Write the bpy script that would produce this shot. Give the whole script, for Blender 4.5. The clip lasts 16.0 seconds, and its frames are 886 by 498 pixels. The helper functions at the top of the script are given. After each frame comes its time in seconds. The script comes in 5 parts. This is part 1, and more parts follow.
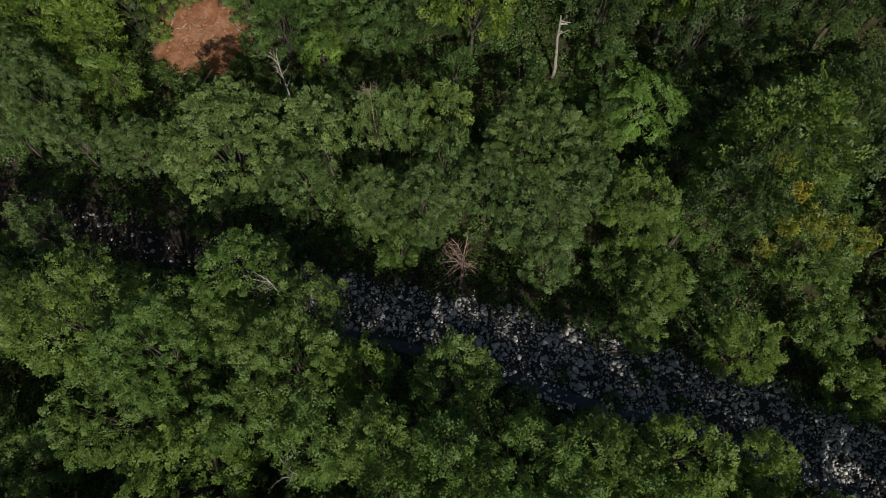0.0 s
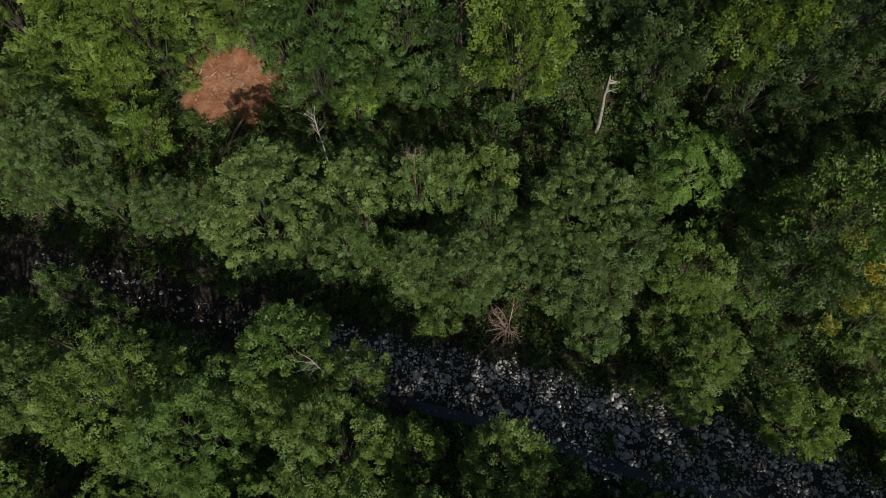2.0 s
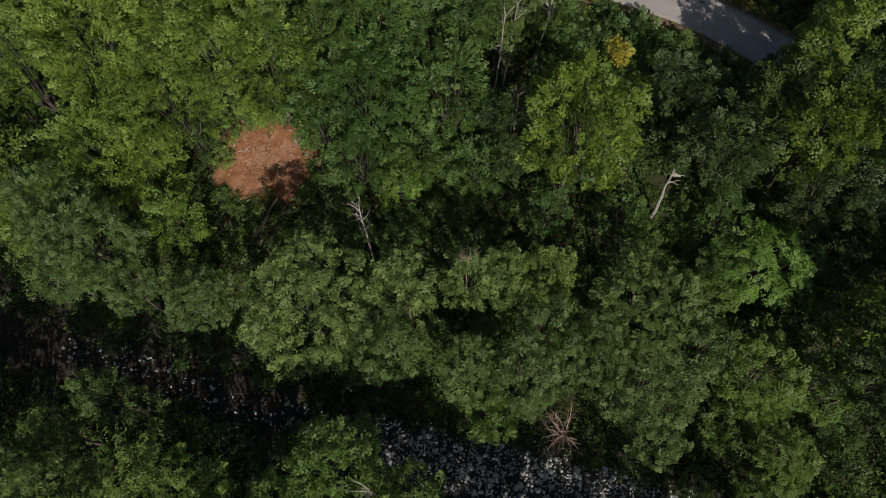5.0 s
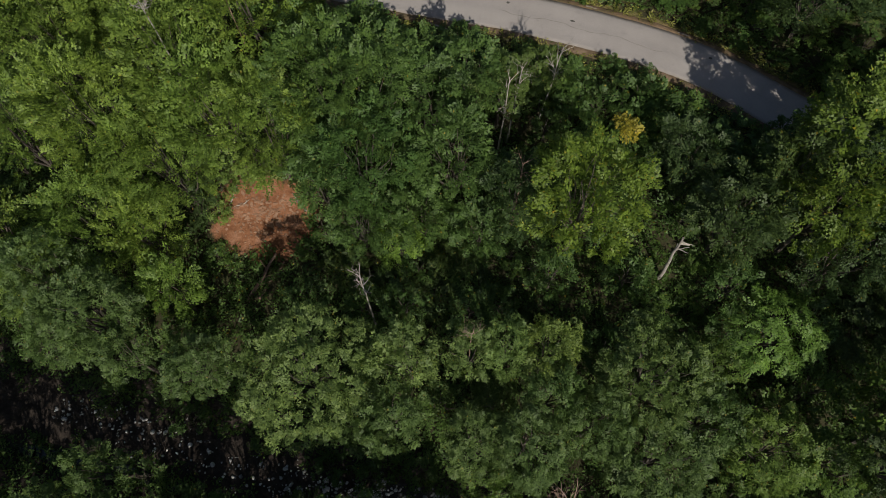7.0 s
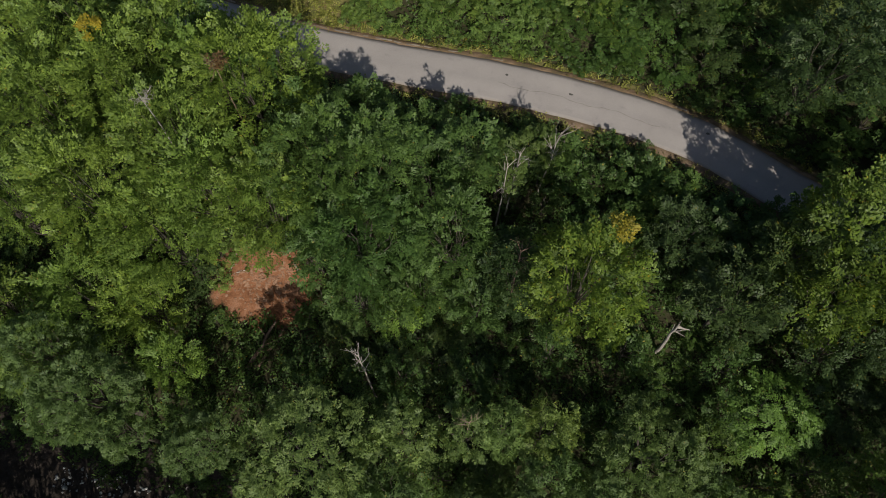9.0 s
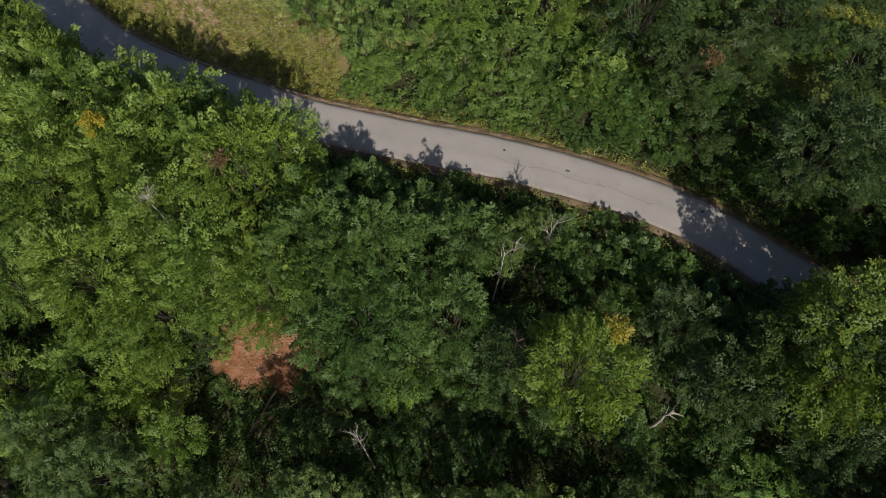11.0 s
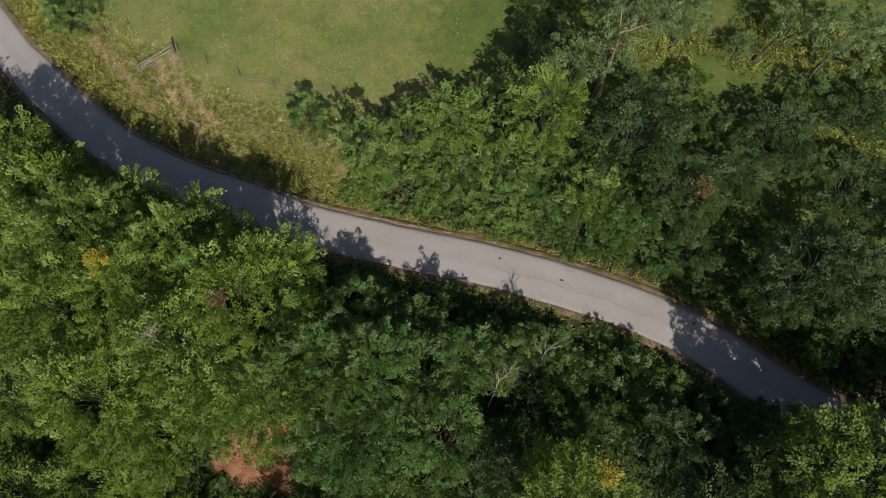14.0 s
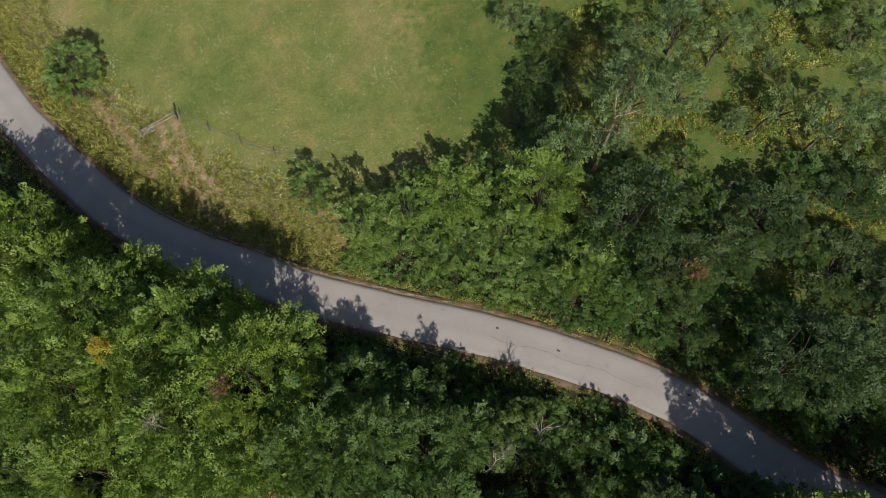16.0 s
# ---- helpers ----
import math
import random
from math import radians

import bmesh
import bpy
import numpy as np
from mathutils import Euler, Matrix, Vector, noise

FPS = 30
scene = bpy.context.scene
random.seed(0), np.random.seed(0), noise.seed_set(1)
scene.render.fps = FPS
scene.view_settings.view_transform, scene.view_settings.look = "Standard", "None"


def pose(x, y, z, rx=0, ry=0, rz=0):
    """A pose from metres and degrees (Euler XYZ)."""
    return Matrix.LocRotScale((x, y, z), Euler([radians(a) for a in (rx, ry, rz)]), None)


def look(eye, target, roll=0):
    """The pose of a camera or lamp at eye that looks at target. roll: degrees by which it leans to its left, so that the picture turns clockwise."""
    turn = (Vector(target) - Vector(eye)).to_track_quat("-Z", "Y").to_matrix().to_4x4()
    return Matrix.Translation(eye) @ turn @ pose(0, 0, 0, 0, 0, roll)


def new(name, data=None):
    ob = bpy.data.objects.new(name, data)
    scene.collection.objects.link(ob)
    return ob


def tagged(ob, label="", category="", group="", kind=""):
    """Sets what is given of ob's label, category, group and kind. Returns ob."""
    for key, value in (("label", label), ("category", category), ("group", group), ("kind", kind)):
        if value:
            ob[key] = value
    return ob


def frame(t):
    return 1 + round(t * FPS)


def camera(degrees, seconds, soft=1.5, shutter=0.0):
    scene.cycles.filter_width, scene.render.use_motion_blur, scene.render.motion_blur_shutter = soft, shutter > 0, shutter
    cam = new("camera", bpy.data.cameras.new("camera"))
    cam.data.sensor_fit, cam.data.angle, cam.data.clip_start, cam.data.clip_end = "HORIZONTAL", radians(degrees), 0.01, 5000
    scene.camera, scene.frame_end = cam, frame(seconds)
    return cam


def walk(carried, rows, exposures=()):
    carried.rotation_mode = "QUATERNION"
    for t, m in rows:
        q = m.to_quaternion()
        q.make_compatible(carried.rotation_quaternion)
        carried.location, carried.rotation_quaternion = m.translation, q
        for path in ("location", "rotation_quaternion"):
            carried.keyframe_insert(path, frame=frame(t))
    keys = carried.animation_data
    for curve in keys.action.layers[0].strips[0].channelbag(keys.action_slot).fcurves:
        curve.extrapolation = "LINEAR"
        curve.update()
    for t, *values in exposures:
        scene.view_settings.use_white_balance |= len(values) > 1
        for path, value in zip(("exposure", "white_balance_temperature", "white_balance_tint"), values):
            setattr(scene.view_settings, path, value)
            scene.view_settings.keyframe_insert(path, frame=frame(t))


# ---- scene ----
cam = camera(61.6, 16.0, soft=0.6)
METRES, EYE, TILT, LEAN, TURN = 45.0, 48.0, -70.0, 0.0, 0.0
ROWS = [
    (0.0, 0.0, 0.0, 0.0, 0.0, 0.0, -0.0),
    (0.5, -0.0134, 0.0111, 0.0254, 0.03, 0.07, -0.01),
    (1.0, -0.0307, 0.0224, 0.0519, 0.03, 0.09, -0.03),
    (1.5, -0.05, 0.0334, 0.078, 0.06, 0.15, -0.05),
    (2.0, -0.0697, 0.0448, 0.1054, 0.08, 0.14, -0.08),
    (2.5, -0.0884, 0.0562, 0.131, 0.12, 0.2, -0.11),
    (3.0, -0.1076, 0.0676, 0.1564, 0.11, 0.26, -0.14),
    (3.5, -0.1233, 0.078, 0.1815, 0.17, 0.33, -0.16),
    (4.0, -0.135, 0.0881, 0.2064, 0.21, 0.38, -0.21),
    (6.5, -0.1513, 0.1353, 0.3264, 0.3, 0.52, -0.33),
    (7.0, -0.1511, 0.1355, 0.3568, 0.31, 0.51, -0.34),
    (7.5, -0.1511, 0.1348, 0.3848, 0.3, 0.6, -0.38),
    (8.0, -0.1504, 0.1334, 0.4156, 0.31, 0.59, -0.41),
    (8.5, -0.1491, 0.1314, 0.4485, 0.35, 0.52, -0.45),
    (9.0, -0.1484, 0.1273, 0.4805, 0.36, 0.55, -0.49),
    (11.5, -0.1453, 0.105, 0.6454, 0.35, 0.44, -0.6),
    (12.0, -0.1442, 0.1011, 0.677, 0.36, 0.46, -0.64),
    (12.5, -0.1432, 0.0963, 0.7085, 0.37, 0.49, -0.66),
    (13.0, -0.1422, 0.0915, 0.7397, 0.38, 0.54, -0.66),
    (13.5, -0.1412, 0.0866, 0.771, 0.41, 0.58, -0.67),
    (14.0, -0.1404, 0.0817, 0.8027, 0.41, 0.6, -0.66),
    (14.5, -0.1399, 0.0767, 0.8335, 0.41, 0.66, -0.65),
    (15.0, -0.1385, 0.0718, 0.8647, 0.45, 0.71, -0.64),
    (15.5, -0.1376, 0.0668, 0.8962, 0.46, 0.74, -0.62),
    (16.0, -0.1367, 0.0625, 0.9277, 0.48, 0.75, -0.61),
]
walk(cam, [(t, pose(0, 0, EYE, TILT, LEAN, TURN) @ pose(METRES * x, METRES * y, METRES * z, 90 + pitch, roll, yaw)) for t, x, y, z, yaw, pitch, roll in ROWS],
     exposures=[(0.0, -0.26), (4.0, -0.26), (8.0, -0.22), (12.0, -0.07), (16.0, 0.02)])

# ---- light ----
SUN_FROM = Vector((0.29 * math.cos(radians(41)), -0.957 * math.cos(radians(41)), math.sin(radians(41))))
world = bpy.data.worlds.new("sky")
scene.world = world
world.use_nodes = True
sky = world.node_tree.nodes.new("ShaderNodeTexSky")
sky.sky_type, sky.sun_disc = "NISHITA", False
sky.air_density, sky.dust_density = 1.0, 1.4
sky.sun_elevation, sky.sun_rotation = radians(41), radians(163)
world.node_tree.nodes["Background"].inputs["Strength"].default_value = 0.07
world.node_tree.links.new(sky.outputs["Color"], world.node_tree.nodes["Background"].inputs["Color"])
sun = new("sun", bpy.data.lights.new("sun", "SUN"))
sun.data.energy, sun.data.angle, sun.data.color = 4.7, radians(0.5), (1.0, 0.93, 0.82)
sun.matrix_world = look(SUN_FROM * 100, (0, 0, 0))


# ---- materials ----
def nodes_of(name):
    mat = bpy.data.materials.new(name)
    mat.use_nodes = True
    nt = mat.node_tree
    return mat, nt, nt.nodes["Principled BSDF"]


def noise_node(nt, scale, detail=4.0, rough=0.6, coords="Object"):
    tc = nt.nodes.new("ShaderNodeTexCoord")
    n = nt.nodes.new("ShaderNodeTexNoise")
    n.inputs["Scale"].default_value, n.inputs["Detail"].default_value, n.inputs["Roughness"].default_value = scale, detail, rough
    nt.links.new(tc.outputs[coords], n.inputs["Vector"])
    return n.outputs["Fac"]


def ramp(nt, fac, stops):
    r = nt.nodes.new("ShaderNodeValToRGB")
    while len(r.color_ramp.elements) < len(stops):
        r.color_ramp.elements.new(0.5)
    for e, (p, c) in zip(r.color_ramp.elements, stops):
        e.position, e.color = p, (*c, 1)
    nt.links.new(fac, r.inputs["Fac"])
    return r.outputs["Color"]


def mix(nt, fac, a, b, blend="MIX"):
    m = nt.nodes.new("ShaderNodeMix")
    m.data_type, m.blend_type = "RGBA", blend
    for sock, v in ((m.inputs[0], fac), (m.inputs[6], a), (m.inputs[7], b)):
        if isinstance(v, (int, float)):
            sock.default_value = v
        elif isinstance(v, tuple):
            sock.default_value = (*v, 1)
        else:
            nt.links.new(v, sock)
    return m.outputs[2]


def scalar(nt, op, a, b=0.0):
    m = nt.nodes.new("ShaderNodeMath")
    m.operation, m.use_clamp = op, op in ("MULTIPLY_ADD",)
    for sock, v in zip(m.inputs, (a, b)):
        if isinstance(v, (int, float)):
            sock.default_value = v
        else:
            nt.links.new(v, sock)
    return m.outputs[0]


def bump(nt, bsdf, height, strength=0.5, distance=0.05):
    b = nt.nodes.new("ShaderNodeBump")
    b.inputs["Strength"].default_value, b.inputs["Distance"].default_value = strength, distance
    nt.links.new(height, b.inputs["Height"])
    nt.links.new(b.outputs["Normal"], bsdf.inputs["Normal"])


def leaf_material(name, dark, light, turned=(0.25, 0.2, 0.03), share=0.02, through_light=0.28):
    """Leaves: each differs a little, each tree differs, patches of a crown differ, a few have turned."""
    mat, nt, bsdf = nodes_of(name)
    geo, info = nt.nodes.new("ShaderNodeNewGeometry"), nt.nodes.new("ShaderNodeObjectInfo")
    one = ramp(nt, geo.outputs["Random Per Island"], [(0.0, tuple(0.7 * a + 0.3 * b for a, b in zip(dark, light))), (0.5, tuple(0.35 * a + 0.65 * b for a, b in zip(dark, light))), (0.85, tuple(1.05 * a for a in light)), (1.0 - share, tuple(1.12 * a for a in light)), (1.0, turned)])
    patch = ramp(nt, noise_node(nt, 0.6, 3.0), [(0.3, (0.7, 0.71, 0.68)), (0.7, (1.16, 1.12, 1.04))])
    patch = mix(nt, 1.0, patch, ramp(nt, noise_node(nt, 2.1, 2.0), [(0.34, (0.7, 0.73, 0.68)), (0.66, (1.26, 1.23, 1.15))]), "MULTIPLY")
    tree = ramp(nt, info.outputs["Random"], [(0.0, (0.87, 0.94, 0.88)), (0.5, (1.0, 1.0, 1.0)), (1.0, (1.16, 1.1, 0.85))])
    col = mix(nt, 1.0, mix(nt, 1.0, one, patch, "MULTIPLY"), tree, "MULTIPLY")
    nt.links.new(col, bsdf.inputs["Base Color"])
    bsdf.inputs["Roughness"].default_value = 0.55
    bsdf.inputs["Specular IOR Level"].default_value = 0.38
    tr = nt.nodes.new("ShaderNodeBsdfTranslucent")
    nt.links.new(mix(nt, 1.0, col, (1.25, 1.3, 0.6), "MULTIPLY"), tr.inputs["Color"])
    ms = nt.nodes.new("ShaderNodeMixShader")
    ms.inputs[0].default_value = through_light
    nt.links.new(bsdf.outputs[0], ms.inputs[1])
    nt.links.new(tr.outputs[0], ms.inputs[2])
    nt.links.new(ms.outputs[0], nt.nodes["Material Output"].inputs["Surface"])
    return mat


def rough_material(name, stops, scale, fine, roughness=0.9, relief=0.6, distance=0.03):
    """Bark, wood, stone: two scales of noise in colour, one in relief."""
    mat, nt, bsdf = nodes_of(name)
    coarse, grain = noise_node(nt, scale), noise_node(nt, fine, 6.0, 0.7)
    info = nt.nodes.new("ShaderNodeObjectInfo")
    col = ramp(nt, coarse, stops)
    col = mix(nt, 1.0, col, ramp(nt, grain, [(0.25, (0.6, 0.6, 0.6)), (0.75, (1.25, 1.25, 1.25))]), "MULTIPLY")
    col = mix(nt, 1.0, col, ramp(nt, info.outputs["Random"], [(0.0, (0.75, 0.76, 0.78)), (1.0, (1.2, 1.17, 1.12))]), "MULTIPLY")
    nt.links.new(col, bsdf.inputs["Base Color"])
    bsdf.inputs["Roughness"].default_value = roughness
    bump(nt, bsdf, grain, relief, distance)
    return mat


ALDER = leaf_material("alder_leaves", (0.074, 0.131, 0.029), (0.137, 0.221, 0.051))
PALE_WILLOW = leaf_material("pale_willow_leaves", (0.094, 0.158, 0.050), (0.176, 0.255, 0.083), share=0.01)
WILLOW = leaf_material("willow_leaves", (0.065, 0.111, 0.034), (0.119, 0.189, 0.062), share=0.01)
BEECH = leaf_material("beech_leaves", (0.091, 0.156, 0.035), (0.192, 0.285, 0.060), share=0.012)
# Darker copy of the beech leaves, with shade put into the colour.
SHADED_BEECH = leaf_material("shaded_beech_leaves", (0.050, 0.102, 0.031), (0.099, 0.175, 0.049), share=0.008)
LIGHT_SHRUB = leaf_material("light_shrub_leaves", (0.089, 0.155, 0.043), (0.168, 0.263, 0.074), share=0.02)
# Very low leaf colour: the shade on hornbeam and maple crowns is painted in.
BROADLEAF = leaf_material("shade_dark_leaves", (0.031, 0.062, 0.022), (0.067, 0.110, 0.038), share=0.015)
MAPLE = leaf_material("maple_leaves", (0.085, 0.142, 0.021), (0.173, 0.243, 0.039), (0.32, 0.25, 0.025), 0.04)
OLD_MAPLE = leaf_material("old_maple_leaves", (0.056, 0.106, 0.019), (0.118, 0.186, 0.034), (0.3, 0.24, 0.025), 0.03)
LIME = leaf_material("lime_leaves", (0.089, 0.170, 0.031), (0.157, 0.274, 0.058), share=0.005)
APPLE = leaf_material("apple_leaves", (0.084, 0.138, 0.053), (0.168, 0.246, 0.114), share=0.03)
SHRUB = leaf_material("shrub_leaves", (0.042, 0.088, 0.025), (0.090, 0.162, 0.043), share=0.02)
YELLOW = leaf_material("turned_leaves", (0.22, 0.19, 0.02), (0.36, 0.31, 0.04), (0.36, 0.27, 0.05), 0.2)
YELLOWING = leaf_material("yellowing_leaves", (0.101, 0.135, 0.020), (0.184, 0.205, 0.030), (0.34, 0.28, 0.04), 0.05)
BROWN = leaf_material("withered_leaves", (0.12, 0.07, 0.035), (0.2, 0.12, 0.065), (0.3, 0.2, 0.1), 0.2)
WEED = leaf_material("verge_weeds", (0.17, 0.2, 0.042), (0.35, 0.335, 0.09), (0.5, 0.42, 0.2), 0.15)
GRASS = leaf_material("meadow_blades", (0.135, 0.175, 0.052), (0.21, 0.225, 0.08), (0.33, 0.28, 0.14), 0.12)
BARK = rough_material("bark", [(0.3, (0.05, 0.042, 0.034)), (0.7, (0.13, 0.112, 0.09))], 3.0, 22.0)
DEADWOOD = rough_material("bleached_dead_wood", [(0.3, (0.22, 0.2, 0.18)), (0.7, (0.5, 0.46, 0.41))], 2.0, 18.0)
PINKWOOD = rough_material("reddish_dead_wood", [(0.3, (0.2, 0.13, 0.1)), (0.7, (0.42, 0.31, 0.25))], 2.0, 18.0)
LOG = rough_material("brown_log", [(0.3, (0.11, 0.068, 0.045)), (0.7, (0.3, 0.21, 0.15))], 2.0, 18.0)
STONE = rough_material("river_stone", [(0.25, (0.38, 0.38, 0.375)), (0.5, (0.52, 0.515, 0.5)), (0.75, (0.68, 0.665, 0.63))], 0.9, 14.0, 0.8, 0.4)
PEBBLE, nt, bsdf = nodes_of("river_cobbles")
geo = nt.nodes.new("ShaderNodeNewGeometry")
nt.links.new(mix(nt, 1.0, ramp(nt, geo.outputs["Random Per Island"], [(0.0, (0.2, 0.198, 0.19)), (0.4, (0.42, 0.415, 0.4)), (0.8, (0.6, 0.59, 0.565)), (1.0, (0.78, 0.76, 0.72))]),
                 ramp(nt, noise_node(nt, 12.0, 5.0, 0.7), [(0.3, (0.7, 0.7, 0.7)), (0.7, (1.2, 1.2, 1.2))]), "MULTIPLY"), bsdf.inputs["Base Color"])
bsdf.inputs["Roughness"].default_value = 0.8
KERBSTONE = rough_material("kerb_concrete", [(0.3, (0.17, 0.145, 0.12)), (0.7, (0.36, 0.31, 0.25))], 3.0, 25.0)
CLOD = rough_material("red_clods", [(0.3, (0.16, 0.075, 0.04)), (0.7, (0.42, 0.26, 0.17))], 0.8, 9.0)
LITTER = rough_material("leaf_litter", [(0.3, (0.085, 0.075, 0.035)), (0.5, (0.17, 0.115, 0.065)), (0.7, (0.27, 0.19, 0.125))], 1.1, 9.0, 0.95, 0.8, 0.05)
SEAM = rough_material("seam_tar", [(0.3, (0.22, 0.2, 0.185)), (0.7, (0.29, 0.265, 0.245))], 2.0, 30.0)
TAR = rough_material("tar", [(0.3, (0.05, 0.048, 0.045)), (0.7, (0.1, 0.095, 0.09))], 3.0, 30.0)
POSTWOOD = rough_material("weathered_post", [(0.3, (0.12, 0.1, 0.08)), (0.7, (0.26, 0.23, 0.19))], 4.0, 30.0)
STEEL, nt, bsdf = nodes_of("galvanised_steel")
nt.links.new(ramp(nt, noise_node(nt, 8.0), [(0.3, (0.28, 0.29, 0.3)), (0.7, (0.45, 0.46, 0.47))]), bsdf.inputs["Base Color"])
bsdf.inputs["Metallic"].default_value, bsdf.inputs["Roughness"].default_value = 0.8, 0.5
PETAL, nt, bsdf = nodes_of("white_petals")
nt.links.new(ramp(nt, noise_node(nt, 3.0), [(0.3, (0.6, 0.6, 0.55)), (0.7, (0.8, 0.8, 0.76))]), bsdf.inputs["Base Color"])
bsdf.inputs["Roughness"].default_value = 0.7
WATER, nt, bsdf = nodes_of("creek_water")
nt.links.new(ramp(nt, noise_node(nt, 0.4), [(0.3, (0.012, 0.016, 0.014)), (0.7, (0.03, 0.034, 0.028))]), bsdf.inputs["Base Color"])
bsdf.inputs["Roughness"].default_value = 0.08
bump(nt, bsdf, noise_node(nt, 3.0, 3.0), 0.15, 0.02)

ASPHALT, nt, bsdf = nodes_of("worn_asphalt")
base = ramp(nt, noise_node(nt, 0.25, 5.0), [(0.3, (0.302, 0.278, 0.265)), (0.7, (0.356, 0.328, 0.312))])
grit = ramp(nt, noise_node(nt, 30.0, 4.0, 0.8), [(0.3, (0.82, 0.82, 0.82)), (0.7, (1.15, 1.15, 1.15))])
spots = ramp(nt, noise_node(nt, 1.3, 5.0, 0.65), [(0.28, (0.86, 0.86, 0.87)), (0.42, (1.0, 1.0, 1.0))])
att = nt.nodes.new("ShaderNodeAttribute")
att.attribute_name = "wear"
track = ramp(nt, scalar(nt, "ADD", att.outputs["Fac"], scalar(nt, "MULTIPLY", scalar(nt, "SUBTRACT", noise_node(nt, 2.5), 0.5), 0.5)), [(0.0, (1.0, 1.0, 1.0)), (0.6, (0.9, 0.905, 0.91)), (1.0, (0.72, 0.68, 0.63))])
nt.links.new(mix(nt, 1.0, mix(nt, 1.0, mix(nt, 1.0, base, grit, "MULTIPLY"), spots, "MULTIPLY"), track, "MULTIPLY"), bsdf.inputs["Base Color"])
bsdf.inputs["Roughness"].default_value = 0.85
bump(nt, bsdf, noise_node(nt, 40.0, 4.0, 0.8), 0.4, 0.01)

GROUND, nt, bsdf = nodes_of("ground_cover")


def zone(name, sharp=2.6):
    a = nt.nodes.new("ShaderNodeAttribute")
    a.attribute_name = name
    wob = scalar(nt, "MULTIPLY", scalar(nt, "SUBTRACT", noise_node(nt, 1.1, 6.0, 0.65), 0.5), 1.3)
    v = scalar(nt, "ADD", a.outputs["Fac"], wob)
    r = nt.nodes.new("ShaderNodeMapRange")
    r.inputs["From Min"].default_value, r.inputs["From Max"].default_value = 0.5 - 0.5 / sharp, 0.5 + 0.5 / sharp
    nt.links.new(v, r.inputs["Value"])
    return r.outputs["Result"]


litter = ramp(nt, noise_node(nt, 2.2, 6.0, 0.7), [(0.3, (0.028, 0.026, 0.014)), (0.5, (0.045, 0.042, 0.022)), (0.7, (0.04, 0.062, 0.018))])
meadow = ramp(nt, noise_node(nt, 0.12, 5.0, 0.6), [(0.36, (0.124, 0.158, 0.048)), (0.5, (0.17, 0.188, 0.064)), (0.66, (0.228, 0.206, 0.094))])
meadow = mix(nt, 1.0, meadow, ramp(nt, noise_node(nt, 6.0, 6.0, 0.75), [(0.28, (0.6, 0.64, 0.54)), (0.72, (1.36, 1.32, 1.25))]), "MULTIPLY")
meadow = mix(nt, 1.0, meadow, ramp(nt, noise_node(nt, 0.7, 5.0, 0.7), [(0.3, (0.76, 0.86, 0.7)), (0.5, (1.0, 1.0, 1.0)), (0.7, (1.25, 1.12, 1.18))]), "MULTIPLY")
dry = ramp(nt, noise_node(nt, 0.9, 6.0, 0.7), [(0.3, (0.09, 0.11, 0.03)), (0.52, (0.17, 0.15, 0.06)), (0.72, (0.26, 0.16, 0.095))])
red = ramp(nt, noise_node(nt, 1.0, 6.0, 0.7), [(0.3, (0.14, 0.06, 0.03)), (0.5, (0.25, 0.115, 0.06)), (0.72, (0.36, 0.2, 0.13))])
red = mix(nt, 1.0, red, ramp(nt, noise_node(nt, 9.0, 5.0, 0.8), [(0.3, (0.7, 0.68, 0.66)), (0.7, (1.25, 1.25, 1.25))]), "MULTIPLY")
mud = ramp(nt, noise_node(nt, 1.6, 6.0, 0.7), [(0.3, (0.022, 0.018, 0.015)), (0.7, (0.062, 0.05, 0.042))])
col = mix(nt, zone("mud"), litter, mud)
grit = ramp(nt, noise_node(nt, 8.0, 6.0, 0.85), [(0.38, (0.02, 0.019, 0.017)), (0.52, (0.05, 0.048, 0.045)), (0.66, (0.13, 0.128, 0.122))])
col = mix(nt, zone("gravel"), col, grit)
lush = ramp(nt, noise_node(nt, 0.5, 6.0, 0.7), [(0.3, (0.062, 0.104, 0.024)), (0.54, (0.105, 0.14, 0.036)), (0.76, (0.22, 0.165, 0.065))])
col = mix(nt, zone("meadow"), col, mix(nt, zone("lush"), meadow, lush))
col = mix(nt, zone("dry"), col, dry)
worn = ramp(nt, noise_node(nt, 2.5, 6.0, 0.75), [(0.3, (0.2, 0.12, 0.065)), (0.5, (0.3, 0.2, 0.12)), (0.7, (0.42, 0.33, 0.23))])
col = mix(nt, zone("track", 1.6), col, worn)
col = mix(nt, zone("red", 4.0), col, red)
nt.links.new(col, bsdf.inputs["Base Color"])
bsdf.inputs["Roughness"].default_value = 0.95
bsdf.inputs["Specular IOR Level"].default_value = 0.15
bump(nt, bsdf, noise_node(nt, 7.0, 6.0, 0.75), 0.8, 0.12)


# ---- plan: road, creek and lie of the land ----
def spline(points, step):
    """A smooth line through points, sampled every step metres."""
    p = np.array(points, float)
    out = []
    for i in range(len(p) - 1):
        a, b, c, d = p[max(i - 1, 0)], p[i], p[i + 1], p[min(i + 2, len(p) - 1)]
        n = max(2, int(np.linalg.norm((c - b)[:2]) / step))
        for k in range(n):
            u = k / n
            out.append(0.5 * (2 * b + (c - a) * u + (2 * a - 5 * b + 4 * c - d) * u * u + (3 * b - a - 3 * c + d) * u ** 3))
    out.append(p[-1])
    return np.array(out)


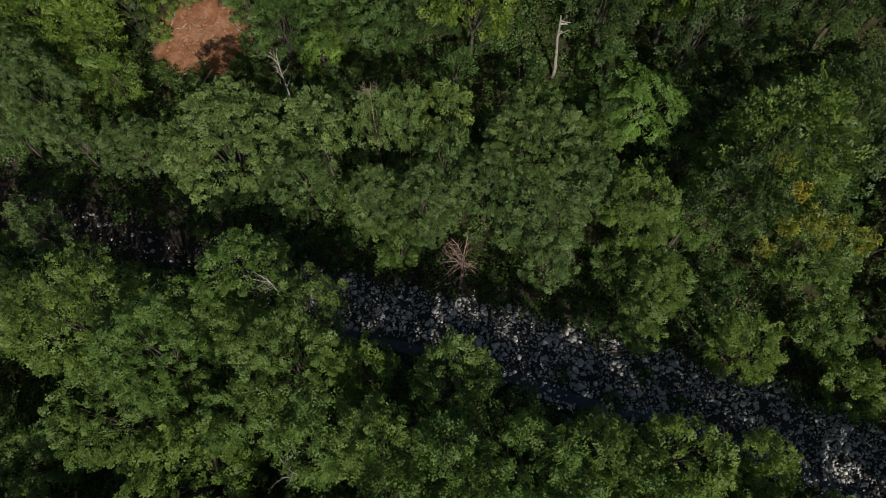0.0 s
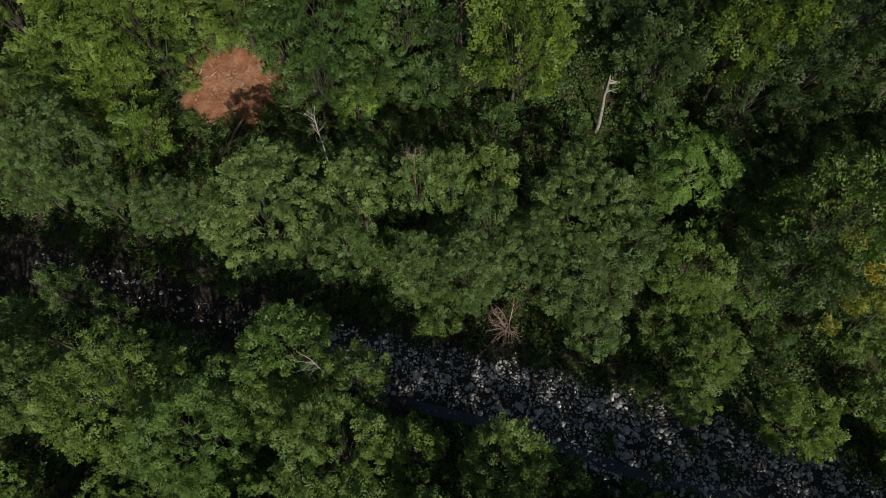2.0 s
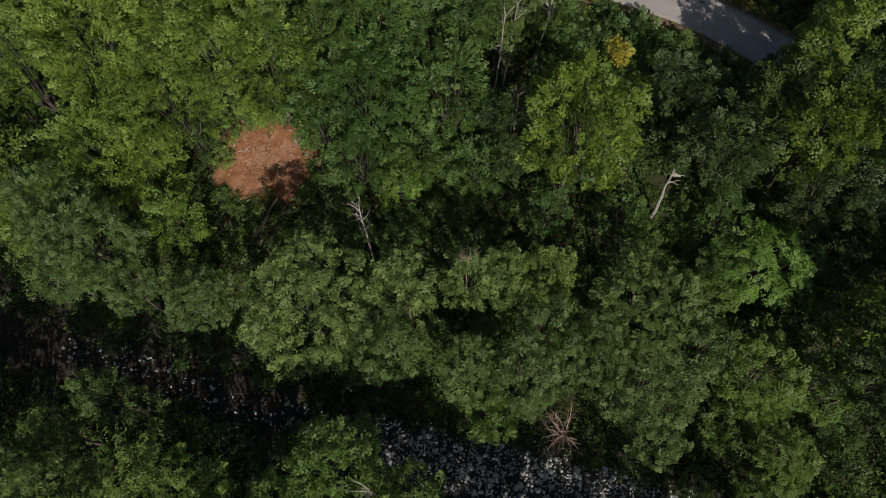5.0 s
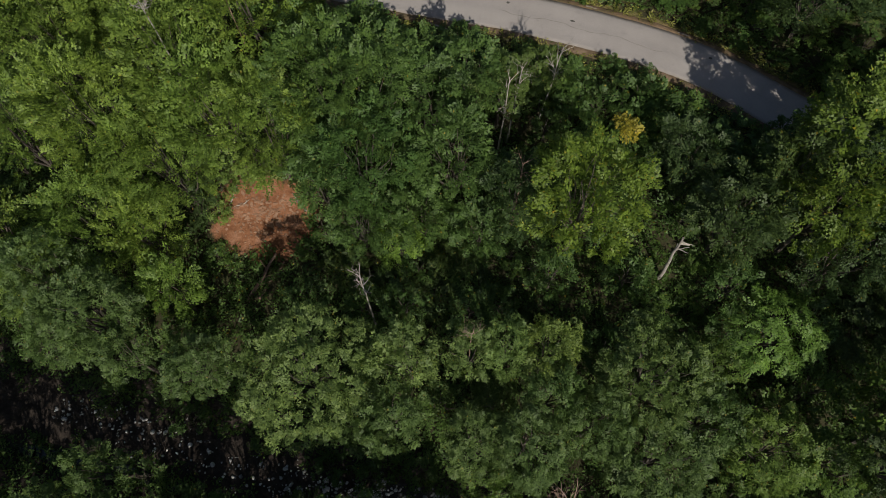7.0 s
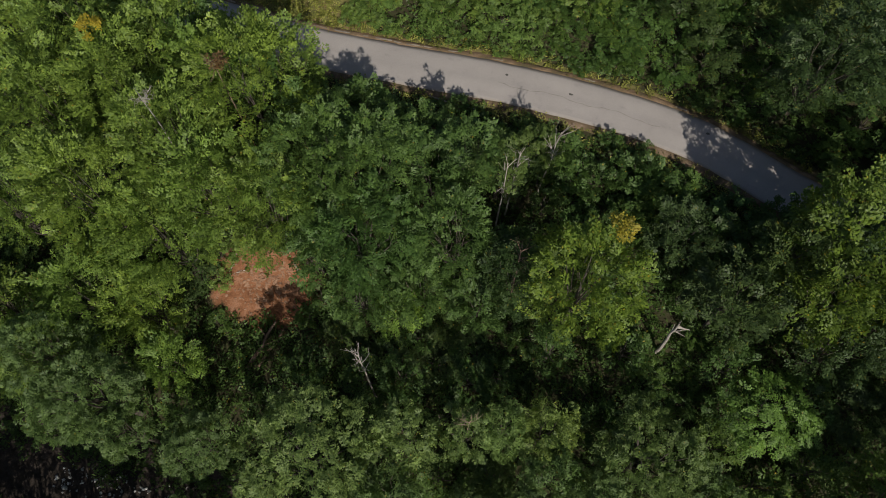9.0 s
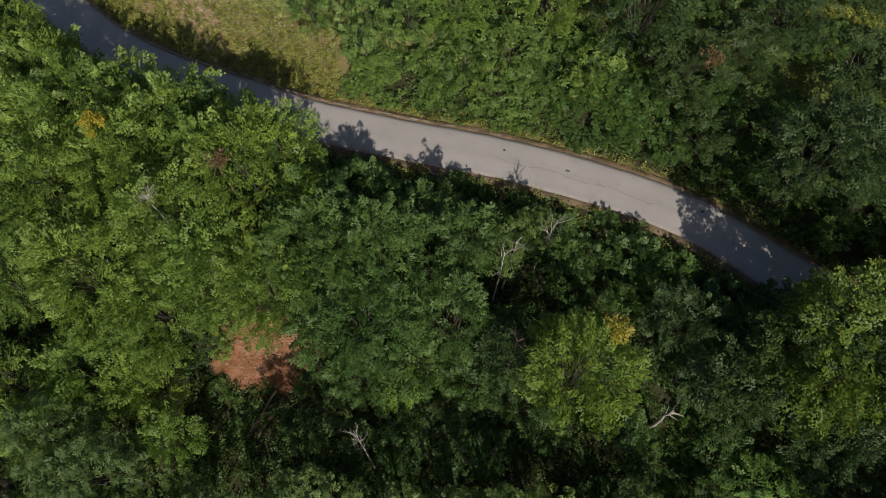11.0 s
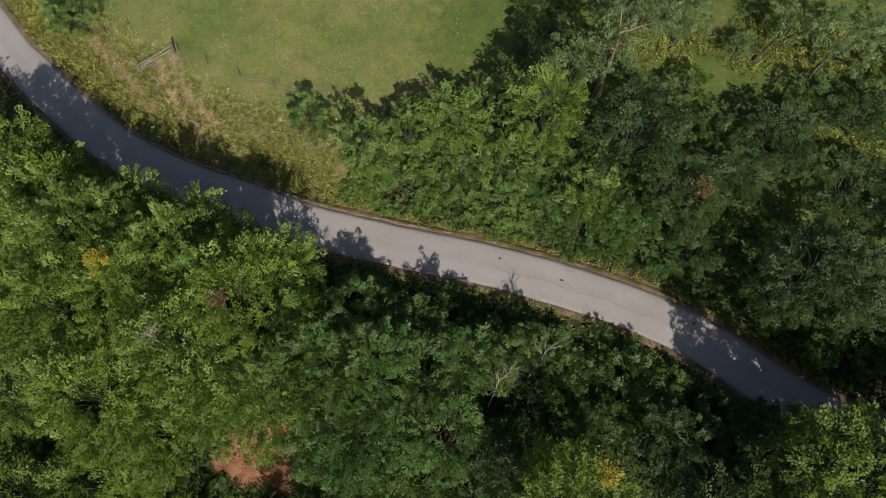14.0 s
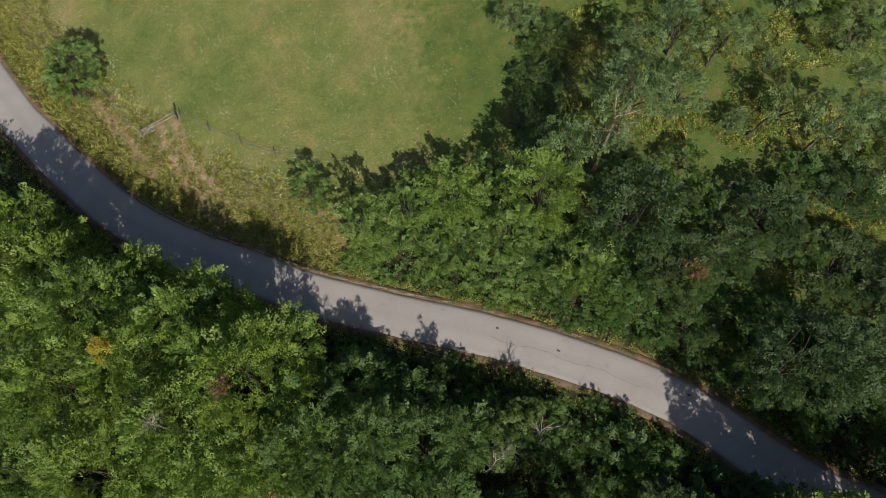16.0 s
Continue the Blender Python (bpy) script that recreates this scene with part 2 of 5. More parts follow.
ROAD = spline([(-90, 128, -4.4), (-66, 98.5, -3.6), (-50.3, 79.6, -2.95), (-46.0, 75.2, -2.65), (-41.5, 71.0, -2.3), (-36.4, 66.9, -1.95), (-31.0, 63.8, -1.6), (-24.4, 61.3, -1.3),
               (-18.1, 59.0, -1.0), (-10.2, 57.0, -0.7), (-1.8, 55.1, -0.4), (6.4, 52.5, -0.1), (11.6, 50.3, 0.0), (15.1, 48.1, 0.05), (19.0, 45.2, 0.2), (24, 42.4, 0.3),
               (31, 40.3, 0.5), (42, 38.8, 0.8), (60, 37, 1.2), (90, 33, 2.0)], 0.5)
TRACK = spline([(-32.6, 75.6, 0), (-31.1, 72.3, 0), (-29.1, 69.5, 0), (-26.9, 66.8, 0), (-25.2, 63.6, 0)], 0.5)
FENCE_PATH = spline([(-41.4, 79.2, 0), (-38.2, 76.0, 0), (-35.6, 73.2, 0), (-33.6, 70.6, 0)], 0.5)
CREEK = spline([(-120, 52, -11.6), (-70, 34, -11.6), (-43, 26.0, -11.6), (-38, 25.0, -11.6), (-31, 23.6, -11.6), (-22, 20.8, -11.6), (-12, 18.0, -11.5), (-7, 16.8, -11.5), (-1, 15.4, -11.4),
                (5, 13.7, -11.2), (12, 11.2, -11.0), (18, 9.9, -11.0), (24, 7.7, -11.0), (29, 5.6, -11.1), (36, 2.5, -11.2), (60, -8, -11.4), (120, -30, -11.6)], 0.5)
ROAD_HALF = 1.87


def beside(line, x, y):
    """Signed distance from a line (to its left, walking along it: positive), and the height there."""
    x, y = np.atleast_1d(np.asarray(x, float)), np.atleast_1d(np.asarray(y, float))
    dist, zed = np.empty(len(x)), np.empty(len(x))
    tang = np.gradient(line[:, :2], axis=0)
    tang /= np.linalg.norm(tang, axis=1)[:, None]
    for i in range(0, len(x), 4000):
        dx, dy = x[i:i + 4000, None] - line[None, :, 0], y[i:i + 4000, None] - line[None, :, 1]
        k = np.argmin(dx * dx + dy * dy, axis=1)
        r = np.arange(len(k))
        side = tang[k, 0] * dy[r, k] - tang[k, 1] * dx[r, k]
        d = np.hypot(dx[r, k], dy[r, k])
        dist[i:i + 4000], zed[i:i + 4000] = np.copysign(d, side), line[k, 2]
    return dist, zed


def smooth(a, b, v):
    u = np.clip((v - a) / (b - a), 0, 1)
    return u * u * (3 - 2 * u)


def ripple(x, y, size, seed):
    """Cheap rolling unevenness, about -1 to 1."""
    r = np.random.RandomState(seed)
    out = 0
    for k in range(5):
        a, ph = r.uniform(0, 6.28), r.uniform(0, 6.28)
        f = 6.28 / size * (1 + 0.45 * k)
        out = out + np.sin(f * (x * math.cos(a) + y * math.sin(a)) + ph) / (1 + 0.5 * k)
    return out / 2.2


def ground_height(x, y):
    x, y = np.atleast_1d(np.asarray(x, float)), np.atleast_1d(np.asarray(y, float))
    d, zr = beside(ROAD, x, y)
    c, zc = beside(CREEK, x, y)
    far = np.clip(np.hypot(x, y - 40) - 120, 0, 400)
    north = 3.2 + 0.17 * (np.clip(x, -70, 60) + 10) + 0.2 * (np.clip(y, 40, 150) - 72.9) + 0.12 * ripple(x, y, 9, 3)
    up = zr - 0.12 + (north - zr + 0.12) * smooth(2.4, 9.0, d)
    plain = -10.7 + 0.3 * ripple(x, y, 8, 5)
    slope = zr - 0.1 - 0.53 * np.clip(-d - 2.9, 0, None) + 0.2 * ripple(x, y, 5, 7) * smooth(3, 6, -d)
    low = np.logaddexp(slope * 1.2, plain * 1.2) / 1.2
    south = plain + 0.16 * np.clip(-c - 6, 0, 120)
    low = np.where(c > 0, low, south)
    bed = zc - 0.15 - 0.3 * smooth(-0.8, -2.0, c) * smooth(-4.2, -2.8, c)
    low = low + (bed - low) * (smooth(4.6, 2.6, c) * smooth(-5.2, -3.4, c))
    z = np.where(d > -2.4, up, low)
    return z + far * 0.06


def gz(x, y):
    return float(ground_height(x, y)[0])


# ---- mesh helpers ----
def quads_mesh(name, verts, faces, material):
    """A mesh from arrays: verts n x 3, faces m x 3 or m x 4."""
    me = bpy.data.meshes.new(name)
    verts, faces = np.asarray(verts, np.float32), np.asarray(faces, np.int32)
    k = faces.shape[1]
    me.vertices.add(len(verts))
    me.vertices.foreach_set("co", verts.ravel())
    me.loops.add(faces.size)
    me.loops.foreach_set("vertex_index", faces.ravel())
    me.polygons.add(len(faces))
    me.polygons.foreach_set("loop_start", np.arange(len(faces), dtype=np.int32) * k)
    me.polygons.foreach_set("loop_total", np.full(len(faces), k, np.int32))
    me.update(calc_edges=True)
    me.materials.append(material)
    return me


def tubes_mesh(name, paths, material, sides=6):
    """Tapered round limbs: each path is a list of (point, radius)."""
    V, F = [], []
    for path in paths:
        pts = [Vector(p) for p, r in path]
        at = len(V)
        for i, (p, r) in enumerate(path):
            t = (pts[min(i + 1, len(pts) - 1)] - pts[max(i - 1, 0)]).normalized()
            u = t.orthogonal().normalized()
            w = t.cross(u)
            for k in range(sides):
                a = 2 * math.pi * k / sides
                V.append(pts[i] + (u * math.cos(a) + w * math.sin(a)) * r)
        for i in range(len(path) - 1):
            for k in range(sides):
                k2 = (k + 1) % sides
                F.append((at + i * sides + k, at + i * sides + k2, at + (i + 1) * sides + k2, at + (i + 1) * sides + k))
    me = quads_mesh(name, [tuple(v) for v in V], F, material)
    me.polygons.foreach_set("use_smooth", [True] * len(me.polygons))
    return me


def part(name, mesh, parent, m=None, label=""):
    ob = new(name, mesh)
    ob.parent = parent
    if m is not None:
        ob.matrix_basis = m
    return tagged(ob, label)


def bm_mesh(name, bm, material):
    me = bpy.data.meshes.new(name)
    bm.to_mesh(me)
    bm.free()
    me.materials.append(material)
    return me


# ---- ground ----
def axis_steps(lo, hi, step):
    core = list(np.arange(lo, hi + 0.01, step))
    out, s = [], step
    while sum(out) < 2200:
        s *= 1.35
        out.append(s)
    return np.array(list(lo - np.cumsum(out)[::-1]) + core + list(core[-1] + np.cumsum(out)))


def build_ground():
    xs, ys = axis_steps(-58, 44, 0.58), axis_steps(-12, 98, 0.58)
    X, Y = [a.ravel() for a in np.meshgrid(xs, ys)]
    Z = ground_height(X, Y)
    nx = len(xs)
    i = (np.arange(len(ys) - 1)[:, None] * nx + np.arange(nx - 1)[None, :]).ravel()
    me = quads_mesh("ground", np.stack([X, Y, Z], 1), np.stack([i, i + 1, i + nx + 1, i + nx], 1), GROUND)
    d, _ = beside(ROAD, X, Y)
    c, _ = beside(CREEK, X, Y)
    wooded = smooth(-4.5, -2.5, X + 0.12 * (Y - 70)) * smooth(0.0, 3.0, d) * smooth(20, 12, d + 0.3 * (X + 4)) * 0.75
    meadow = smooth(5.5, 7.5, d) * (1 - wooded)
    dry = smooth(1.6, 2.0, np.abs(d)) * (smooth(8.8, 7.2, d) * smooth(-11, -15, X) * (d > 0) + smooth(2.9, 2.4, np.abs(d)) * (d > 0) * smooth(26, 21, X) + 0.45 * smooth(3.0, 2.4, -d) * (d < 0))
    patch = 1 - np.hypot((X + 22.0) / 4.5, (Y - 41.1 + 0.15 * (X + 22)) / 3.3) + 0.12 * ripple(X, Y, 4, 44)
    a, _ = beside(TRACK, X, Y)
    b, _ = beside(FENCE_PATH, X, Y)
    track = np.clip(np.exp(-((np.abs(a) - 0.8) / 0.5) ** 2) * 0.95, 0, 1) * (d > 2.6) * smooth(76.2, 75.0, Y) + 0.6 * np.exp(-(b / 0.8) ** 2)
    lush = smooth(-16, 0, X + 0.1 * (Y - 70)) * smooth(3, 6, d)
    zones = dict(gravel=smooth(3.4, 2.2, np.abs(c)) * smooth(-16, -8, X), track=np.clip(track, 0, 1), lush=lush, meadow=meadow, dry=np.clip(dry, 0, 1), red=np.clip(0.5 + patch * 1.1, 0, 1), mud=smooth(7, 4, np.abs(c)))
    for key, val in zones.items():
        a = me.attributes.new(key, "FLOAT", "POINT")
        a.data.foreach_set("value", val.astype(np.float32))
    me.polygons.foreach_set("use_smooth", [True] * len(me.polygons))
    tagged(new("ground", me), "wooded valley side with a daisy meadow and bare red earth", "ground", kind="structure")


def build_red_earth():
    """Loose clods and roots on the slipped red earth, and the hollow that it left."""
    r = np.random.RandomState(23)
    n = 420
    x, y = r.normal(-21.6, 1.8, n), r.normal(41.4, 1.2, n)
    V, F, at = [], [], 0
    for k in range(n):
        w = r.uniform(0.05, 0.22)
        c = np.array([x[k], y[k], gz(x[k], y[k]) + 0.03])
        a = r.uniform(0, 6.28)
        dx, dy = np.array([math.cos(a), math.sin(a), 0]) * w, np.array([-math.sin(a), math.cos(a), 0]) * w * r.uniform(0.4, 1)
        up = np.array([0, 0, w * r.uniform(0.4, 0.9)])
        V += [c - dx, c - dy, c + dx, c + dy, c + up]
        F += [(at, at + 1, at + 4), (at + 1, at + 2, at + 4), (at + 2, at + 3, at + 4), (at + 3, at, at + 4)]
        at += 5
    tagged(new("earth_clods", quads_mesh("earth_clods", V, F, CLOD)), "loose reddish clods on the slipped bare earth", "soil", kind="stuff")


def build_road():
    rows, wear = [], []
    t = np.gradient(ROAD[:, :2], axis=0)
    t /= np.linalg.norm(t, axis=1)[:, None]
    n = np.stack([-t[:, 1], t[:, 0]], 1)
    offs = np.array([-1.0, -0.99, -0.8, -0.55, -0.3, 0.0, 0.3, 0.55, 0.8, 0.99, 1.0])
    r = np.random.RandomState(4)
    for i in range(len(ROAD)):
        edge = 0.03 * np.sin(i * 0.37) + 0.02 * np.sin(i * 1.1) + r.uniform(-0.02, 0.02)
        for k, o in enumerate(offs):
            half = ROAD_HALF + (edge if abs(o) > 0.9 else 0)
            h = 0.05 + 0.03 * (1 - o * o) - (0.3 if k in (0, 10) else 0)
            rows.append((ROAD[i, 0] + n[i, 0] * o * half, ROAD[i, 1] + n[i, 1] * o * half, ROAD[i, 2] + h))
            wear.append(1.0 if abs(o) > 0.9 else (0.45 if abs(o) < 0.1 or abs(o) > 0.7 else 0.0))
    w = len(offs)
    i = (np.arange(len(ROAD) - 1)[:, None] * w + np.arange(w - 1)[None, :]).ravel()
    me = quads_mesh("road", rows, np.stack([i, i + w, i + w + 1, i + 1], 1), ASPHALT)
    a = me.attributes.new("wear", "FLOAT", "POINT")
    a.data.foreach_set("value", np.array(wear, np.float32))
    me.polygons.foreach_set("use_smooth", [True] * len(me.polygons))
    tagged(new("road", me), "narrow pale worn asphalt lane curving through the woods", "road", kind="structure")


def build_litter():
    """A strip of leaf litter and grit on each side of the lane, from the asphalt's edge down to the verge."""
    t = np.gradient(ROAD[:, :2], axis=0)
    t /= np.linalg.norm(t, axis=1)[:, None]
    r = np.random.RandomState(14)
    for side in (1, -1):
        rows = []
        for i in range(len(ROAD)):
            wide = 2.5 + 0.12 * math.sin(i * 0.31) + r.uniform(-0.1, 0.1)
            for o, h in ((1.8, 0.03), (1.92, 0.07 + r.uniform(-0.01, 0.02)), (2.1, 0.03 + r.uniform(-0.02, 0.03)), (2.3, -0.02 + r.uniform(-0.03, 0.03)), (wide, -0.25)):
                rows.append((ROAD[i, 0] - t[i, 1] * o * side, ROAD[i, 1] + t[i, 0] * o * side, ROAD[i, 2] + h))
        i = (np.arange(len(ROAD) - 1)[:, None] * 5 + np.arange(4)[None, :]).ravel()
        f = np.stack([i, i + 5, i + 6, i + 1], 1)
        me = quads_mesh("litter_strip", rows, f if side == 1 else f[:, ::-1], LITTER)
        me.polygons.foreach_set("use_smooth", [True] * len(me.polygons))
        tagged(new("litter_strip", me), "rusty strip of dead leaves and grit along the asphalt", "verge", kind="structure")


def build_water():
    rows = []
    t = np.gradient(CREEK[:, :2], axis=0)
    t /= np.linalg.norm(t, axis=1)[:, None]
    for i in range(len(CREEK)):
        for o in (-2.2, -2.5, -2.8, -3.1):
            rows.append((CREEK[i, 0] - t[i, 1] * o, CREEK[i, 1] + t[i, 0] * o, CREEK[i, 2] - 0.32))
    i = (np.arange(len(CREEK) - 1)[:, None] * 4 + np.arange(3)[None, :]).ravel()
    me = quads_mesh("creek_water", rows, np.stack([i, i + 4, i + 5, i + 1], 1)[:, ::-1], WATER)
    tagged(new("water", me), "shallow dark creek water beside the gravel bar", "water", kind="structure")


build_ground()
build_red_earth()
build_road()
build_litter()
build_water()


# ---- foliage ----
def unit(a):
    return a / np.maximum(np.linalg.norm(a, axis=1), 1e-9)[:, None]


def leaves(r, P, A, N, k, length, leaf, width, droop=0.15):
    """Leaf blades along shoots: P start, A direction, N upper side; k folded blades on each shoot."""
    n = len(P)
    S = unit(np.cross(A, N))
    N = unit(np.cross(S, A))
    out = []
    size = r.uniform(0.75, 1.25, (n, 1))
    for j in range(k):
        u = (j + 0.6) / k
        side = 0.0 if j == k - 1 else (1.0 if j % 2 else -1.0)
        ang = r.uniform(0.55, 1.2, (n, 1)) * side
        D = A * np.cos(ang) + S * np.sin(ang) - N * r.uniform(-0.1, droop * 2.2, (n, 1))
        D = unit(D + r.normal(0, 0.16, (n, 3)))
        M = unit(N + r.normal(0, 0.24, (n, 3)))
        W = unit(np.cross(D, M))
        M = np.cross(W, D)
        L = leaf * size * r.uniform(0.7, 1.2, (n, 1)) * (1.05 - 0.4 * abs(u - 0.45))
        Hw = width * size * 0.5 * r.uniform(0.8, 1.2, (n, 1))
        B = P + A * (length * size * u) - N * (0.12 * length * u * u)
        mid = B + D * L * 0.45 + M * L * 0.12
        out.append(np.stack([B, mid + W * Hw, B + D * L, mid - W * Hw], 1))
    V = np.concatenate(out).reshape(-1, 3)
    return V, np.arange(len(V)).reshape(-1, 4)


def tufts(r, P, A, N, k, length, breadth, leaf, width, arch=0.5):
    """Sprays of many small leaves: P where the spray sits, A its direction, N its upper side; an arched, tapering cushion of k leaves."""
    n = len(P)
    S = unit(np.cross(A, N))
    N = unit(np.cross(S, A))
    A, S, N, P = A[:, None, :], S[:, None, :], N[:, None, :], P[:, None, :]
    size = r.uniform(0.7, 1.3, (n, 1, 1))
    u, v = r.uniform(0, 1, (n, k, 1)) ** 0.8, r.uniform(-1, 1, (n, k, 1))
    half = breadth * np.sqrt(np.sin(np.pi * (0.15 + 0.8 * u)))
    B = P + (A * (length * (u - 0.35)) + S * (v * half) - N * (arch * (breadth * v * v + 0.6 * length * u * u)) + N * r.normal(0, 0.045, (n, k, 1))) * size
    D = A * 0.85 + S * (0.9 * v + r.normal(0, 0.3, (n, k, 1))) - N * r.uniform(0, 0.4, (n, k, 1)) + r.normal(0, 0.12, (n, k, 3))
    D /= np.linalg.norm(D, axis=2, keepdims=True)
    M = N + S * (0.45 * v) + A * (0.5 * (u - 0.3)) + r.normal(0, 0.13, (n, k, 3))
    W = np.cross(D, M)
    W /= np.linalg.norm(W, axis=2, keepdims=True)
    far = D * (leaf * r.uniform(0.75, 1.25, (n, k, 1)))
    W *= width * 0.5 * r.uniform(0.8, 1.2, (n, k, 1))
    V = np.stack([B + far * 0.2 + W, B + far, B + far * 0.2 - W], 2).reshape(-1, 3)
    return V, np.arange(len(V)).reshape(-1, 3)


def crown_shoots(r, R, rz, n, lobes, style, low=-0.35):
    """Where shoots sit on a crown made of rounded lobes round a middle at 0, and how they point."""
    i = np.arange(lobes)
    zz = 1 - (i + 0.5) / lobes * (1 - low)
    ph = i * 2.39996 + r.uniform(0, 6.28)
    rad = np.sqrt(np.maximum(0, 1 - zz * zz))
    out = unit(np.stack([rad * np.cos(ph), rad * np.sin(ph), zz], 1) + r.normal(0, 0.2, (lobes, 3)))
    reach = r.uniform(0.5, 0.76, (lobes, 1))
    C = out * reach * np.array([R, R, rz])
    rl = R * r.uniform(0.24, 0.42, lobes)
    pick = r.choice(lobes, int(n * 2.6), p=rl ** 2 / np.sum(rl ** 2))
    d = unit(r.normal(0, 1, (len(pick), 3)) + out[pick] * 0.75 + np.array([0, 0, 0.45]))
    depth = np.where(r.uniform(0, 1, len(pick)) < 0.86, r.uniform(*style.get("deep", (0.7, 1.14)), len(pick)), r.uniform(0.3, 0.8, len(pick)))
    P = C[pick] + d * (rl[pick] * depth)[:, None]
    q = np.linalg.norm(P[:, None, :] - C[None, :, :], axis=2) / rl[None, :]
    q[np.arange(len(pick)), pick] = 9
    keep = np.where(q.min(axis=1) > 0.72)[0][:n]
    P, d, o = P[keep], d[keep], out[pick[keep]]
    radial = unit(P * np.array([1, 1, 0.6]))
    level = np.array([1, 1, 0.2])
    A = unit(d * level * style["out"] + radial * level * style["radial"] + np.array([0, 0, style["up"]]) + r.normal(0, style["wild"], P.shape) * np.array([1, 1, 0.5]))
    N = unit(np.array([0, 0, 1.0]) * style["flat"] + d * 0.6 + r.normal(0, style["tumble"], P.shape))
    return P, A, N, C


STYLES = dict(
    alder=dict(mat=ALDER, density=32, k=46, length=0.65, breadth=0.28, leaf=0.15, width=0.112, out=0.6, radial=0.3, up=0.15, wild=0.35, flat=0.6, tumble=0.4, tall=1.45, deep=(0.78, 1.1)),
    willow=dict(mat=WILLOW, density=48, k=42, length=0.5, breadth=0.24, leaf=0.135, width=0.095, out=0.6, radial=0.2, up=0.15, wild=0.4, flat=0.5, tumble=0.32, tall=1.35, deep=(0.84, 1.08)),
    pale_willow=dict(mat=PALE_WILLOW, density=48, k=42, length=0.5, breadth=0.24, leaf=0.135, width=0.095, out=0.6, radial=0.2, up=0.15, wild=0.4, flat=0.5, tumble=0.32, tall=1.35, deep=(0.84, 1.08)),
    beech=dict(mat=BEECH, density=23, k=54, length=1.3, breadth=0.26, leaf=0.185, width=0.135, out=0.6, radial=0.5, up=0.35, wild=0.25, flat=0.8, tumble=0.36, tall=1.5, slow=1),
    shady_beech=dict(mat=SHADED_BEECH, density=25, k=48, length=0.95, breadth=0.24, leaf=0.175, width=0.13, out=0.6, radial=0.5, up=0.3, wild=0.25, flat=0.8, tumble=0.36, tall=1.5, slow=1),
    maple=dict(mat=MAPLE, density=25, k=42, length=0.95, breadth=0.33, leaf=0.205, width=0.155, out=0.6, radial=0.4, up=0.25, wild=0.35, flat=0.7, tumble=0.45, tall=1.45, slow=1),
    open_maple=dict(mat=OLD_MAPLE, density=17, k=50, length=1.15, breadth=0.32, leaf=0.2, width=0.15, out=0.6, radial=0.4, up=0.2, wild=0.35, flat=0.7, tumble=0.42, tall=1.45, slow=1),
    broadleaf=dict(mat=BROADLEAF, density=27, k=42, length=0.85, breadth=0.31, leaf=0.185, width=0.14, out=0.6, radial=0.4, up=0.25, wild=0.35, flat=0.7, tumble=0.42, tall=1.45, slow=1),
    lime=dict(mat=LIME, density=28, k=54, length=1.1, breadth=0.2, leaf=0.15, width=0.1, out=0.5, radial=0.45, up=-0.2, wild=0.4, flat=0.8, tumble=0.3, tall=1.4),
    apple=dict(mat=APPLE, density=30, k=34, length=0.7, breadth=0.22, leaf=0.135, width=0.095, out=0.5, radial=0.5, up=0.15, wild=0.5, flat=0.6, tumble=0.45, tall=0.9),
    distant=dict(mat=ALDER, density=9, k=12, length=1.3, breadth=0.7, leaf=0.6, width=0.45, out=0.5, radial=0.5, up=0.2, wild=0.3, flat=0.8, tumble=0.35, tall=1.5),
    sapling=dict(mat=SHRUB, density=18, k=34, length=0.75, breadth=0.34, leaf=0.18, width=0.135, out=0.6, radial=0.3, up=0.2, wild=0.35, flat=0.7, tumble=0.42, tall=1.0),
    light_shrub=dict(mat=LIGHT_SHRUB, density=24, k=38, length=0.55, breadth=0.26, leaf=0.165, width=0.125, out=0.6, radial=0.3, up=0.25, wild=0.35, flat=0.7, tumble=0.45, tall=1.0),
    shrub=dict(mat=SHRUB, density=24, k=38, length=0.55, breadth=0.26, leaf=0.165, width=0.125, out=0.6, radial=0.3, up=0.25, wild=0.35, flat=0.7, tumble=0.45, tall=1.0),
)
SIZES = (1.3, 2.0, 2.9, 4.0)
CROWNS = {}


def limb_paths(r, C, rz, R, girth):
    paths = []
    foot = Vector((0, 0, -rz * 0.95))
    for c in C[:: max(1, len(C) // (13 if R > 2.4 else 7))]:
        end = Vector(c) * 0.96
        a = foot.lerp(end, 0.35) + Vector((r.uniform(-1, 1), r.uniform(-1, 1), 0.6)) * R * 0.1
        b = foot.lerp(end, 0.7) + Vector((r.uniform(-1, 1), r.uniform(-1, 1), 0.9)) * R * 0.09
        paths.append([(foot, girth * 0.62), (a, girth * 0.4), (b, girth * 0.22), (end, girth * 0.08)])
    return paths


def crown_variant(kind, R, v):
    """The shared crown and limb meshes of a kind of tree, size and variant."""
    key = (kind, R, v)
    if key not in CROWNS:
        st = STYLES[kind]
        r = np.random.RandomState(1000 + 97 * sorted(STYLES).index(kind) + int(R * 10) + 13 * v)
        rz = R * st["tall"]
        P, A, N, C = crown_shoots(r, R, rz, int(st["density"] * R * R), int(11 + (5.0 if "slow" in st else 5.5) * R), st, -0.62 if "slow" in st else -0.55)
        V, F = tufts(r, P, A, N, st["k"], st["length"], st["breadth"], st["leaf"], st["width"])
        limbs = tubes_mesh(kind + "_branchwork", limb_paths(r, C, rz, R, 0.05 + (0.03 if "slow" in st else 0.045) * R), BARK, 5)
        CROWNS[key] = (quads_mesh(kind + "_crown", V, F, st["mat"]), limbs, rz)
    return CROWNS[key]


TRUNKS = {}


